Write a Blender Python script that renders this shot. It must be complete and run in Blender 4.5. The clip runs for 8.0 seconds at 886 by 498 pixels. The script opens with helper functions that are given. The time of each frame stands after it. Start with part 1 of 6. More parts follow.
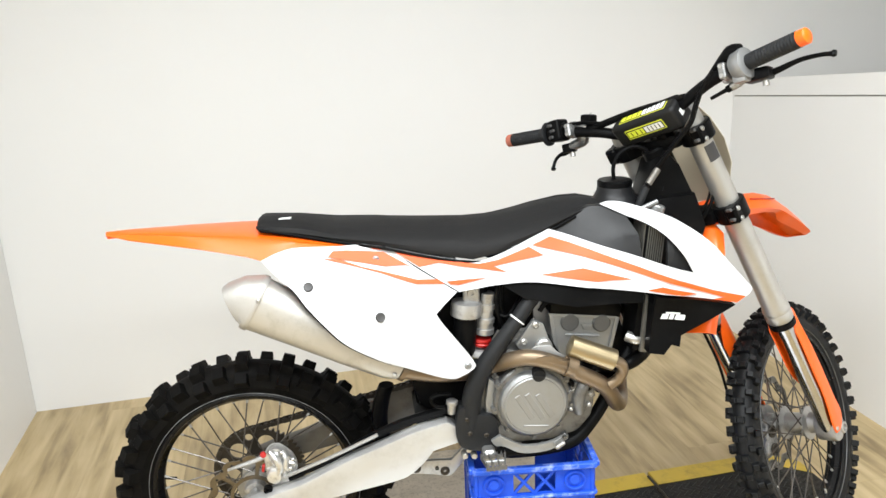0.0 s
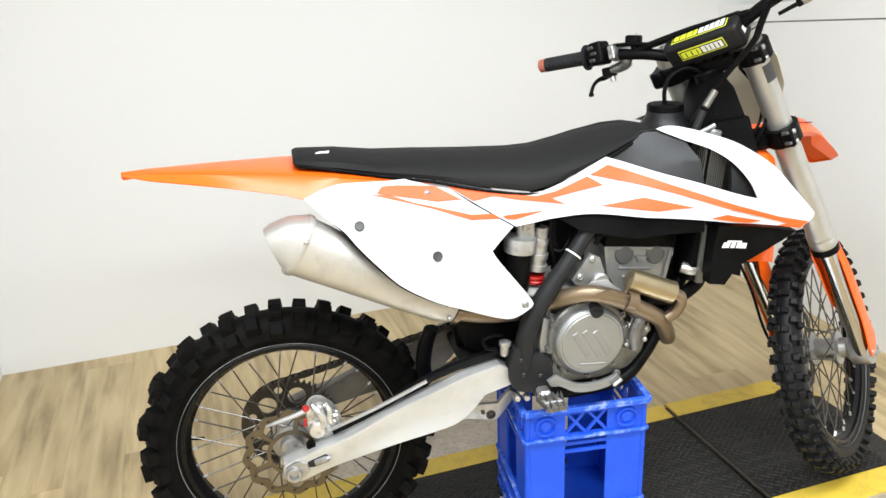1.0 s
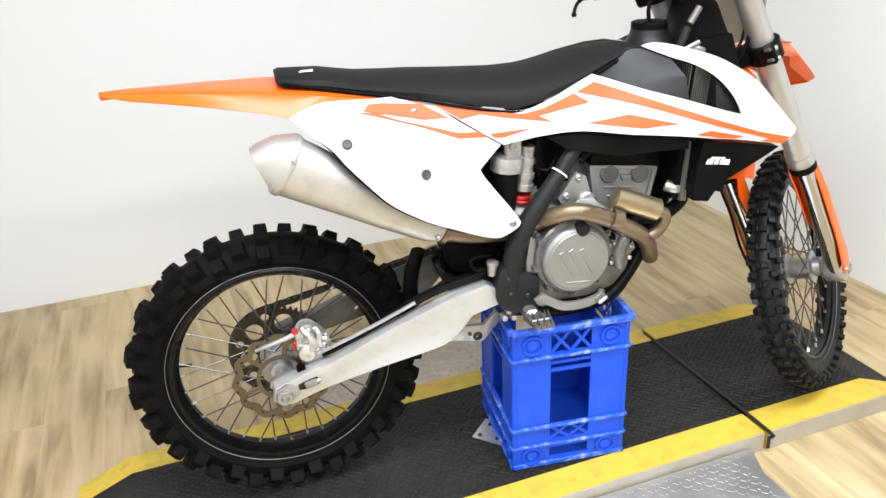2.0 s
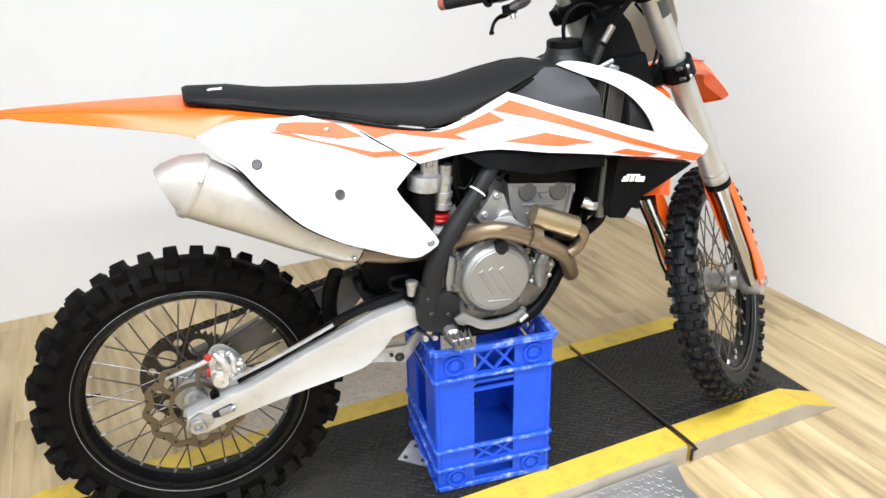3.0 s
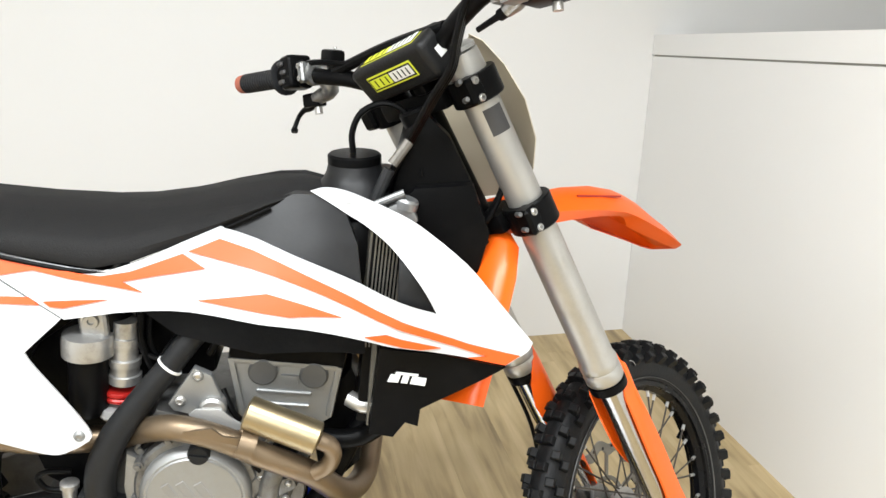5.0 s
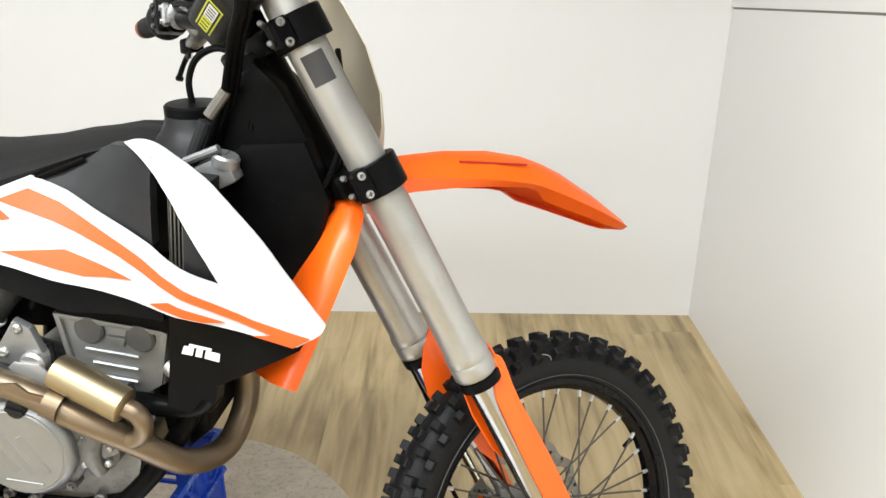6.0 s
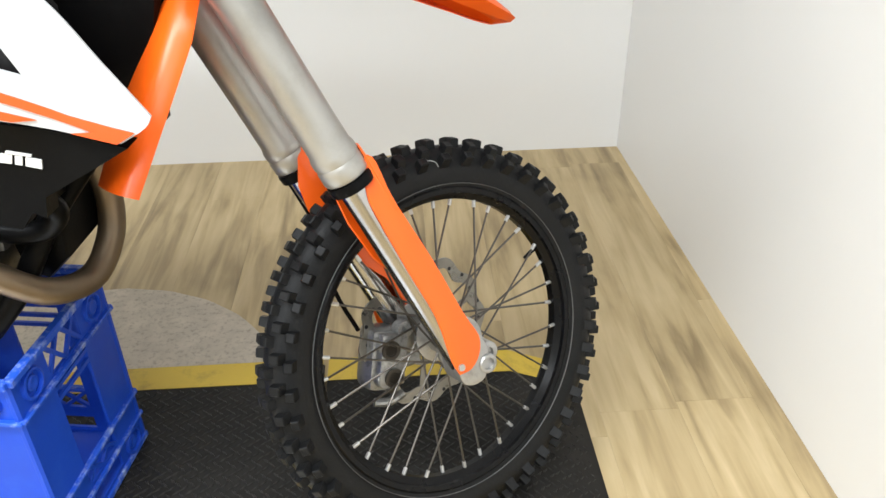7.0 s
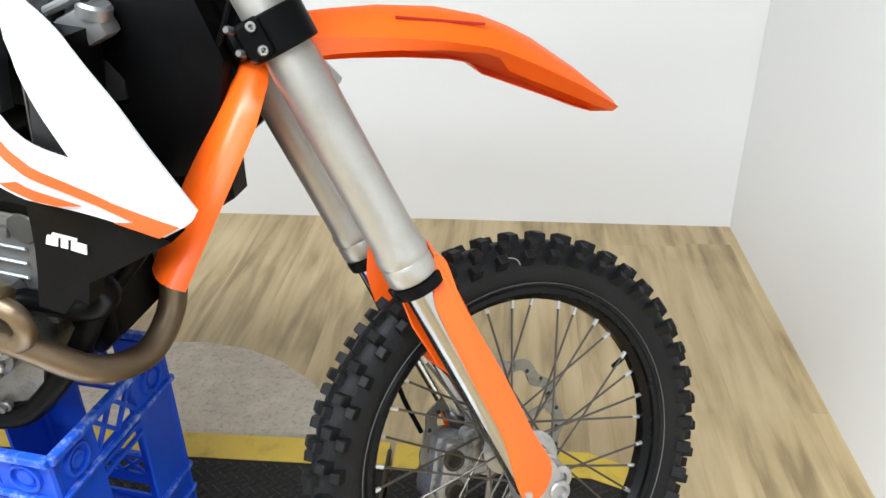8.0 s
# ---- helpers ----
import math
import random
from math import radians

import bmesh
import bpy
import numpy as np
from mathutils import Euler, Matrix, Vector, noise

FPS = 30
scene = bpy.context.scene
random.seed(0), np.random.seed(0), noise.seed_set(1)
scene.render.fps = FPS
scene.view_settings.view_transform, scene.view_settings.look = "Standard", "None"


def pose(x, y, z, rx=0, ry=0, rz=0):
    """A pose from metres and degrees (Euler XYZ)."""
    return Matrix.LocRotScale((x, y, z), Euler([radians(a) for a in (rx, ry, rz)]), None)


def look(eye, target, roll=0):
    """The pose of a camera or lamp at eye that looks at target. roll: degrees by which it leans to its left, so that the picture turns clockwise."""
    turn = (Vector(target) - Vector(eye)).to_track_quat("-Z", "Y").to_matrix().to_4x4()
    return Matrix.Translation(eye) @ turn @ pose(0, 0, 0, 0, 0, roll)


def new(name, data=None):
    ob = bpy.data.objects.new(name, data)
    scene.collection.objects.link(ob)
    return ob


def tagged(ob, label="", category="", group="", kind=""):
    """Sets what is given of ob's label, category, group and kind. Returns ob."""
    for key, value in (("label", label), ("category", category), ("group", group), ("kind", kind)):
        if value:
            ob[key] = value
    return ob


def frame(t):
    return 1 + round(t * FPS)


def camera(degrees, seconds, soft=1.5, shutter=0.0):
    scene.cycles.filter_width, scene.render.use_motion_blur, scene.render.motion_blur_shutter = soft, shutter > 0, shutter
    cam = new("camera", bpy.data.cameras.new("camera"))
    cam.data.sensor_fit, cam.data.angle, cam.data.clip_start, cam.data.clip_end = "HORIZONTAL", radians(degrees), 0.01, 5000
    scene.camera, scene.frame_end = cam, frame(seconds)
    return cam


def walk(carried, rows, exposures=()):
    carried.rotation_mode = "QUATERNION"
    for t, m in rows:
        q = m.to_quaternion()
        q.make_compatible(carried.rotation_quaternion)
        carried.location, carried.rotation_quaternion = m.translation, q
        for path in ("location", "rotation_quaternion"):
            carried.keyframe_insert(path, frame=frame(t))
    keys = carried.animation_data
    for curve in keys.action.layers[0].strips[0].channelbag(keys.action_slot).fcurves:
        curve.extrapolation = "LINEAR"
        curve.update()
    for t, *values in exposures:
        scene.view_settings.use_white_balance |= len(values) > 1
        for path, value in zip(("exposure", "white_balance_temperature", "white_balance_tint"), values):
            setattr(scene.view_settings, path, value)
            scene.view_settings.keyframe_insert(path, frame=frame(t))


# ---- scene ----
cam = camera(58.6, 8.0)
PATH = [
    (0, (0.34, -1.838, 1.54), (0.516, 0.071, 0.97), -2.5),
    (0.5, (0.195, -1.716, 1.535), (0.455, 0.161, 0.896), -3.4),
    (1, (0.074, -1.684, 1.495), (0.427, 0.151, 0.782), -2.5),
    (1.5, (0.034, -1.692, 1.447), (0.413, 0.104, 0.655), -2.7),
    (1.7, (0.016, -1.694, 1.438), (0.408, 0.08, 0.6), -2.7),
    (3, (0.077, -1.682, 1.435), (0.646, 0.058, 0.631), -1.4),
    (3.5, (0.195, -1.623, 1.43), (0.816, 0.095, 0.617), -2.3),
    (4, (0.482, -1.553, 1.436), (0.967, 0.257, 0.735), -1.9),
    (4.5, (0.667, -1.411, 1.42), (0.998, 0.416, 0.676), -1.6),
    (4.7, (0.767, -1.32, 1.418), (1.078, 0.536, 0.741), 0.0),
    (5.8, (1.361, -1.097, 1.396), (1.195, 0.769, 0.697), 1.3),
    (6, (1.426, -1.073, 1.384), (1.208, 0.759, 0.612), 0.5),
    (6.5, (1.52, -1.03, 1.308), (1.349, 0.742, 0.396), -0.2),
    (7, (1.545, -1.025, 1.253), (1.445, 0.664, 0.187), -1.0),
    (7.4, (1.556, -1.035, 1.227), (1.52, 0.606, 0.084), -1.0),
    (7.5, (1.564, -1.024, 1.225), (1.517, 0.627, 0.097), -1.4),
    (8, (1.567, -0.88, 1.264), (1.206, 0.834, 0.299), -0.9),
]
walk(cam, [(t, look(eye, target, roll)) for t, eye, target, roll in PATH], [(0.0, 0.0, 6450, 10), (1.0, 0.02, 6350, 10), (2.5, 0.05, 6190, 13), (3.5, 0.04, 6170, 13), (4.5, 0.0, 6420, 11), (6.0, -0.03, 6500, 10), (6.5, -0.01, 6420, 10), (7.0, -0.05, 6380, 10), (7.5, -0.06, 6350, 10), (8.0, 0.06, 6080, 10)])

from mathutils.geometry import tessellate_polygon

# ---- light: assumed ceiling strip lights of a showroom corner, none in view ----
world = bpy.data.worlds.new("room_world")
scene.world = world
world.use_nodes = True
world.node_tree.nodes["Background"].inputs[0].default_value = (0.9, 0.95, 1.0, 1)
world.node_tree.nodes["Background"].inputs[1].default_value = 0.15
LAMP_POWER = 34.5
scene.view_settings.exposure = 0.0

ROOM = pose(0, 0, 0, 0, 0, 6.42)


def ceiling_lamp(u, v, size_u, size_v, power):
    data = bpy.data.lights.new("strip_light", "AREA")
    data.shape, data.size, data.size_y, data.energy = "RECTANGLE", size_u, size_v, power
    data.color = (0.915, 0.97, 1.0)
    ob = new("strip_light", data)
    ob.matrix_world = ROOM @ pose(u, v, 2.585)
    return ob


# Added lamps: places and powers set for the brightness of walls and floor.
LAMPS = [(-0.1, -1.15, 1.55), (1.2, -1.15, 1.2), (-0.1, -2.95, 1.55), (1.2, -2.95, 0.9)]
for lu, lv, share in LAMPS:
    ceiling_lamp(lu, lv, 1.15, 0.5, LAMP_POWER * share)


# ---- materials ----
def mat(name, col, rough=0.5, metal=0.0, var=0.1, scale=6.0, bump=0.05, fine=150.0, coat=0.0, dirt=None, dirt_amt=0.35, dirt_scale=9.0, spec=0.5, isle=0.0):
    m = bpy.data.materials.new(name)
    m.use_nodes = True
    nt = m.node_tree
    b = nt.nodes["Principled BSDF"]
    b.inputs["Metallic"].default_value = metal
    b.inputs["Coat Weight"].default_value = coat
    b.inputs["Specular IOR Level"].default_value = spec
    tc = nt.nodes.new("ShaderNodeTexCoord")
    n1 = nt.nodes.new("ShaderNodeTexNoise")
    n1.inputs["Scale"].default_value, n1.inputs["Detail"].default_value = scale, 5.0
    n2 = nt.nodes.new("ShaderNodeTexNoise")
    n2.inputs["Scale"].default_value, n2.inputs["Detail"].default_value = fine, 3.0
    for n in (n1, n2):
        nt.links.new(tc.outputs["Object"], n.inputs["Vector"])
    ramp = nt.nodes.new("ShaderNodeMix")
    ramp.data_type = "RGBA"
    ramp.inputs[6].default_value = (*[c * (1 - var) for c in col], 1)
    ramp.inputs[7].default_value = (*[min(1, c * (1 + var)) for c in col], 1)
    nt.links.new(n1.outputs["Fac"], ramp.inputs[0])
    out = ramp.outputs[2]
    if isle:
        info = nt.nodes.new("ShaderNodeObjectInfo")
        mul = nt.nodes.new("ShaderNodeMapRange")
        mul.inputs[3].default_value, mul.inputs[4].default_value = 1 - isle, 1 + isle
        nt.links.new(info.outputs["Random"], mul.inputs[0])
        hsv = nt.nodes.new("ShaderNodeHueSaturation")
        nt.links.new(mul.outputs[0], hsv.inputs["Value"])
        nt.links.new(out, hsv.inputs["Color"])
        out = hsv.outputs[0]
    if dirt:
        n3 = nt.nodes.new("ShaderNodeTexNoise")
        n3.inputs["Scale"].default_value, n3.inputs["Detail"].default_value, n3.inputs["Roughness"].default_value = dirt_scale, 8.0, 0.7
        nt.links.new(tc.outputs["Object"], n3.inputs["Vector"])
        mr = nt.nodes.new("ShaderNodeMapRange")
        mr.inputs[1].default_value, mr.inputs[2].default_value, mr.inputs[4].default_value = 0.5, 0.75, dirt_amt
        nt.links.new(n3.outputs["Fac"], mr.inputs[0])
        mx = nt.nodes.new("ShaderNodeMix")
        mx.data_type = "RGBA"
        mx.inputs[7].default_value = (*dirt, 1)
        nt.links.new(mr.outputs[0], mx.inputs[0])
        nt.links.new(out, mx.inputs[6])
        out = mx.outputs[2]
    nt.links.new(out, b.inputs["Base Color"])
    rr = nt.nodes.new("ShaderNodeMapRange")
    rr.inputs[3].default_value, rr.inputs[4].default_value = max(0.03, rough - 0.1), min(1, rough + 0.1)
    nt.links.new(n1.outputs["Fac"], rr.inputs[0])
    nt.links.new(rr.outputs[0], b.inputs["Roughness"])
    if bump:
        bp = nt.nodes.new("ShaderNodeBump")
        bp.inputs["Strength"].default_value, bp.inputs["Distance"].default_value = bump, 0.002
        nt.links.new(n2.outputs["Fac"], bp.inputs["Height"])
        nt.links.new(bp.outputs[0], b.inputs["Normal"])
    return m


def wood_mat(name):
    m = mat(name, (0.50, 0.40, 0.255), 0.42, var=0.0, bump=0.06, fine=60, isle=0.06)
    nt = m.node_tree
    b = nt.nodes["Principled BSDF"]
    tc = nt.nodes.new("ShaderNodeTexCoord")
    info = nt.nodes.new("ShaderNodeObjectInfo")
    mp = nt.nodes.new("ShaderNodeMapping")
    mp.inputs["Scale"].default_value = (26, 2.4, 1)
    geo = nt.nodes.new("ShaderNodeNewGeometry")
    turn = nt.nodes.new("ShaderNodeVectorRotate")
    turn.inputs["Axis"].default_value, turn.inputs["Angle"].default_value = (0, 0, 1), radians(-6.42)
    nt.links.new(geo.outputs["Position"], turn.inputs["Vector"])
    nt.links.new(turn.outputs[0], mp.inputs["Vector"])
    sh = nt.nodes.new("ShaderNodeVectorMath")
    sh.operation = "SCALE"
    sh.inputs[0].default_value = (0, 0, 3.0)
    nt.links.new(info.outputs["Random"], sh.inputs["Scale"])
    nt.links.new(sh.outputs[0], mp.inputs["Location"])
    n = nt.nodes.new("ShaderNodeTexNoise")
    n.inputs["Scale"].default_value, n.inputs["Detail"].default_value, n.inputs["Distortion"].default_value = 1.0, 9.0, 0.5
    nt.links.new(mp.outputs[0], n.inputs["Vector"])
    mp2 = nt.nodes.new("ShaderNodeMapping")
    mp2.inputs["Scale"].default_value = (4.6, 1.9, 1)
    nt.links.new(turn.outputs[0], mp2.inputs["Vector"])
    nt.links.new(sh.outputs[0], mp2.inputs["Location"])
    n2 = nt.nodes.new("ShaderNodeTexNoise")
    n2.inputs["Scale"].default_value, n2.inputs["Detail"].default_value, n2.inputs["Distortion"].default_value = 1.0, 6.0, 0.5
    nt.links.new(mp2.outputs[0], n2.inputs["Vector"])
    cr = nt.nodes.new("ShaderNodeValToRGB")
    cr.color_ramp.elements[0].position, cr.color_ramp.elements[0].color = 0.35, (0.255, 0.185, 0.092, 1)
    cr.color_ramp.elements[1].position, cr.color_ramp.elements[1].color = 0.62, (0.575, 0.45, 0.255, 1)
    e = cr.color_ramp.elements.new(0.48)
    e.color = (0.45, 0.34, 0.178, 1)
    add = nt.nodes.new("ShaderNodeMath")
    add.operation = "MULTIPLY_ADD"
    add.inputs[1].default_value = 0.58
    sc = nt.nodes.new("ShaderNodeMath")
    sc.operation = "MULTIPLY"
    sc.inputs[1].default_value = 0.42
    nt.links.new(n2.outputs["Fac"], sc.inputs[0])
    nt.links.new(n.outputs["Fac"], add.inputs[0])
    nt.links.new(sc.outputs[0], add.inputs[2])
    nt.links.new(add.outputs[0], cr.inputs[0])
    hsv = [x for x in nt.nodes if x.type == "HUE_SAT"][0]
    nt.links.new(cr.outputs[0], hsv.inputs["Color"])
    return m


M_WALL = mat("wall_paint", (0.80, 0.795, 0.785), 0.6, var=0.025, scale=0.9, bump=0.05, fine=90)
M_GREY = mat("grey_wall_paint", (0.36, 0.35, 0.32), 0.6, var=0.05, scale=1.2, bump=0.04)
# White wall colour dimmed a little, since less light reaches beyond the partition.
M_FAR = mat("dimmed_far_wall_paint", (0.72, 0.70, 0.66), 0.6, var=0.04, scale=1.2, bump=0.04)
M_CEIL = mat("ceiling_tile", (0.5, 0.5, 0.49), 0.8, var=0.03, scale=2, bump=0.2, fine=60)
M_WOOD = wood_mat("vinyl_plank")
M_GAP = mat("joint_dark", (0.24, 0.185, 0.115), 0.8)
M_CONC = mat("bare_concrete", (0.56, 0.50, 0.415), 0.85, var=0.30, scale=18, bump=0.5, fine=150, dirt=(0.19, 0.16, 0.125), dirt_amt=0.75, dirt_scale=70)
M_DECK = mat("black_tread_plate", (0.015, 0.0138, 0.0125), 0.55, spec=0.16, var=0.5, scale=4, bump=0.2, fine=120, dirt=(0.042, 0.038, 0.033), dirt_amt=0.6, dirt_scale=6)
M_LUG = mat("worn_tread_lug", (0.022, 0.0208, 0.019), 0.4, var=0.6, scale=9, bump=0.1, spec=0.32, dirt=(0.013, 0.012, 0.011), dirt_amt=0.8, dirt_scale=7)
M_STEEL = mat("checker_steel", (0.55, 0.55, 0.55), 0.38, metal=0.85, var=0.15, scale=9, bump=0.1)
M_YEL = mat("yellow_paint", (0.62, 0.435, 0.045), 0.5, var=0.14, scale=8, bump=0.2, fine=120, dirt=(0.27, 0.175, 0.03), dirt_amt=0.65, dirt_scale=20)
M_EDGE = mat("platform_side_paint", (0.38, 0.34, 0.27), 0.5, var=0.3, scale=9, dirt=(0.2, 0.17, 0.12), dirt_amt=0.5, dirt_scale=18)
M_BLUE = mat("blue_polyethylene", (0.010, 0.066, 0.55), 0.45, spec=0.3, var=0.22, scale=7, bump=0.08, fine=90, dirt=(0.03, 0.12, 0.60), dirt_amt=0.4, dirt_scale=20)
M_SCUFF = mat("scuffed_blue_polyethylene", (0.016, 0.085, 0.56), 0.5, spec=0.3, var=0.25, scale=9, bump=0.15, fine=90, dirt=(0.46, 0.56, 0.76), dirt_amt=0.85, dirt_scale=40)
M_WHITE = mat("white_plastic", (0.505, 0.507, 0.515), 0.3, var=0.02, scale=4, bump=0.02, spec=0.5)
M_ORANGE = mat("orange_plastic", (0.90, 0.120, 0.006), 0.33, var=0.05, scale=5, bump=0.02)
M_DECAL = mat("orange_decal", (0.72, 0.078, 0.004), 0.5, var=0.03, scale=8, bump=0)
M_BLACK = mat("black_plastic", (0.0030, 0.0030, 0.0032), 0.36, var=0.3, scale=9, bump=0.14, fine=160, dirt=(0.012, 0.0115, 0.011), dirt_amt=0.3, dirt_scale=12, spec=0.07)
M_TANK = mat("dark_grey_tank_plastic", (0.0082, 0.0083, 0.009), 0.43, var=0.25, scale=6, bump=0.08, dirt=(0.034, 0.033, 0.033), dirt_amt=0.25, spec=0.27)
M_SEAT = mat("seat_vinyl", (0.0100, 0.0097, 0.0098), 0.72, spec=0.22, var=0.15, scale=12, bump=0.5, fine=420)
M_RUB = mat("tyre_rubber", (0.0034, 0.0032, 0.0030), 0.62, spec=0.07, var=0.4, scale=12, bump=0.3, fine=160, dirt=(0.015, 0.0135, 0.0115), dirt_amt=0.5, dirt_scale=11)
M_TREAD = mat("grey_front_tyre_rubber", (0.0062, 0.0064, 0.0068), 0.5, spec=0.2, var=0.4, scale=12, bump=0.3, fine=160, dirt=(0.016, 0.0155, 0.015), dirt_amt=0.5, dirt_scale=11)
M_GRIP = mat("grip_rubber", (0.010, 0.0105, 0.0115), 0.65, spec=0.3, var=0.15, scale=30, bump=0.4, fine=220)
M_GRIPEND = mat("faded_grip_rubber", (0.34, 0.10, 0.062), 0.6, var=0.2, scale=30, bump=0.1)
M_ALU = mat("cast_aluminium", (0.41, 0.405, 0.395), 0.38, metal=0.78, var=0.22, scale=14, bump=0.25, fine=170, dirt=(0.10, 0.092, 0.078), dirt_amt=0.6, dirt_scale=26)
M_CALIPER = mat("grimy_cast_caliper", (0.60, 0.595, 0.58), 0.33, metal=0.8, var=0.3, scale=22, bump=0.25, fine=190, dirt=(0.06, 0.053, 0.045), dirt_amt=0.8, dirt_scale=38)
# Engine alloy with grime; its base is also darkened for shade low down.
M_CASE = mat("grimy_shaded_engine_case", (0.165, 0.164, 0.160), 0.40, metal=0.65, var=0.35, scale=18, bump=0.3, fine=170, dirt=(0.022, 0.020, 0.018), dirt_amt=0.85, dirt_scale=30)
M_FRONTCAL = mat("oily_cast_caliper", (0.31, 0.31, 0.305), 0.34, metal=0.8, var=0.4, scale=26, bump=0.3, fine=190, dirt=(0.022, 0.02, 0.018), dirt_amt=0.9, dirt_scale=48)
M_FRONTDISC = mat("front_disc_steel", (0.25, 0.235, 0.205), 0.3, metal=0.9, var=0.35, scale=24, bump=0.03)
# Grimy alloy with the far side's shade put into the base colour.
M_FARLEG = mat("grimy_shaded_alloy", (0.15, 0.14, 0.125), 0.5, metal=0.5, var=0.3, scale=14, bump=0.1, dirt=(0.05, 0.043, 0.034), dirt_amt=0.6, dirt_scale=20)
M_CASTDARK = mat("cast_cover_rib", (0.27, 0.272, 0.27), 0.46, metal=0.7, var=0.12, scale=14, bump=0.12)
M_PLUG = mat("grey_cam_plug", (0.11, 0.11, 0.108), 0.45, metal=0.4, var=0.25, scale=20, bump=0.1)
M_SWING = mat("silver_swingarm", (0.51, 0.51, 0.505), 0.4, metal=0.6, var=0.1, scale=9, bump=0.06, dirt=(0.34, 0.325, 0.30), dirt_amt=0.45, dirt_scale=15)
M_COVER = mat("clutch_cover_magnesium", (0.285, 0.29, 0.29), 0.44, metal=0.7, var=0.12, scale=14, bump=0.12, dirt=(0.24, 0.228, 0.21), dirt_amt=0.4, dirt_scale=25)
M_FORK = mat("anodised_fork_tube", (0.43, 0.42, 0.395), 0.40, metal=0.75, var=0.09, scale=12, bump=0.05, dirt=(0.31, 0.285, 0.235), dirt_amt=0.5, dirt_scale=14)
M_CHROME = mat("chrome_stanchion", (0.43, 0.425, 0.42), 0.18, metal=1.0, var=0.06, scale=15, bump=0.0)
M_PIPE = mat("heat_tinted_steel", (0.20, 0.148, 0.096), 0.40, metal=0.75, var=0.3, scale=9, bump=0.12, dirt=(0.175, 0.145, 0.11), dirt_amt=0.75, dirt_scale=13)
M_GOLD = mat("brassy_steel", (0.37, 0.30, 0.185), 0.36, metal=0.9, var=0.12, scale=9, bump=0.04)
M_CAN = mat("satin_aluminium_silencer", (0.49, 0.475, 0.445), 0.48, metal=0.75, var=0.16, scale=8, bump=0.12, fine=200, dirt=(0.26, 0.235, 0.195), dirt_amt=0.55, dirt_scale=16)
M_CAP = mat("titanium_end_cap", (0.45, 0.435, 0.41), 0.52, metal=0.7, var=0.12, scale=11, bump=0.06, dirt=(0.28, 0.26, 0.23), dirt_amt=0.45, dirt_scale=16)
M_DISC = mat("brake_disc_steel", (0.135, 0.112, 0.080), 0.32, metal=0.85, var=0.3, scale=20, bump=0.03)
M_CHAIN = mat("oily_chain", (0.045, 0.037, 0.028), 0.45, metal=0.55, var=0.4, scale=40, dirt=(0.02, 0.017, 0.013), dirt_amt=0.6, dirt_scale=30)
M_SPOKE = mat("dark_spoke", (0.11, 0.10, 0.09), 0.36, metal=0.85, var=0.25, scale=40, bump=0)
M_NIP = mat("bright_nipple", (0.60, 0.60, 0.59), 0.3, metal=0.7, var=0.1, scale=30, bump=0)
M_RIM = mat("black_anodised_rim", (0.0035, 0.0035, 0.004), 0.26, metal=0.0, var=0.2, scale=12, bump=0.02, spec=0.18)
M_STRIPE = mat("white_pinstripe", (0.30, 0.30, 0.295), 0.4, var=0.4, scale=14, bump=0, dirt=(0.05, 0.05, 0.05), dirt_amt=0.7, dirt_scale=9)
M_DIMSTRIPE = mat("faint_pinstripe", (0.10, 0.10, 0.098), 0.4, var=0.5, scale=14, bump=0, dirt=(0.012, 0.012, 0.012), dirt_amt=0.9, dirt_scale=7)
M_HOLE = mat("hole_black", (0.006, 0.006, 0.006), 0.7, var=0.1, bump=0)
M_RED = mat("red_anodised", (0.36, 0.014, 0.011), 0.35, metal=0.3, var=0.1, bump=0.02)
M_BOLT = mat("zinc_bolt", (0.46, 0.45, 0.43), 0.34, metal=0.8, var=0.15, scale=50, bump=0)
M_FRAME = mat("black_frame_paint", (0.013, 0.0134, 0.0142), 0.45, var=0.25, scale=9, bump=0.1, spec=0.17, dirt=(0.026, 0.026, 0.026), dirt_amt=0.4, dirt_scale=22)
M_FIN = mat("radiator_core", (0.13, 0.125, 0.11), 0.5, metal=0.5, var=0.15, scale=40, bump=0.1)
M_PLATE = mat("number_plate_plastic", (0.52, 0.455, 0.34), 0.5, var=0.06, scale=8, bump=0.03, spec=0.3)
M_PAD = mat("bar_pad_vinyl", (0.007, 0.007, 0.007), 0.5, var=0.25, scale=14, bump=0.3, fine=240, spec=0.25)
M_LIME = mat("lime_yellow_print", (0.62, 0.66, 0.04), 0.45, var=0.08, scale=20, bump=0)
M_PRINT = mat("white_print", (0.72, 0.72, 0.70), 0.45, var=0.04, bump=0)
M_GREYP = mat("grey_print", (0.035, 0.034, 0.034), 0.5, var=0.15, bump=0)
M_LAMP = bpy.data.materials.new("lamp_diffuser")
M_LAMP.use_nodes = True
M_LAMP.node_tree.nodes["Principled BSDF"].inputs["Emission Color"].default_value = (1, 0.96, 0.9, 1)
M_LAMP.node_tree.nodes["Principled BSDF"].inputs["Emission Strength"].default_value = 3.0


# ---- mesh tools ----
def mesh_of(name, bm, material, smooth=35.0):
    me = bpy.data.meshes.new(name)
    bmesh.ops.recalc_face_normals(bm, faces=bm.faces)
    bm.to_mesh(me)
    bm.free()
    me.materials.append(material)
    if smooth:
        for p in me.polygons:
            p.use_smooth = True
        me.set_sharp_from_angle(angle=radians(smooth))
    return me


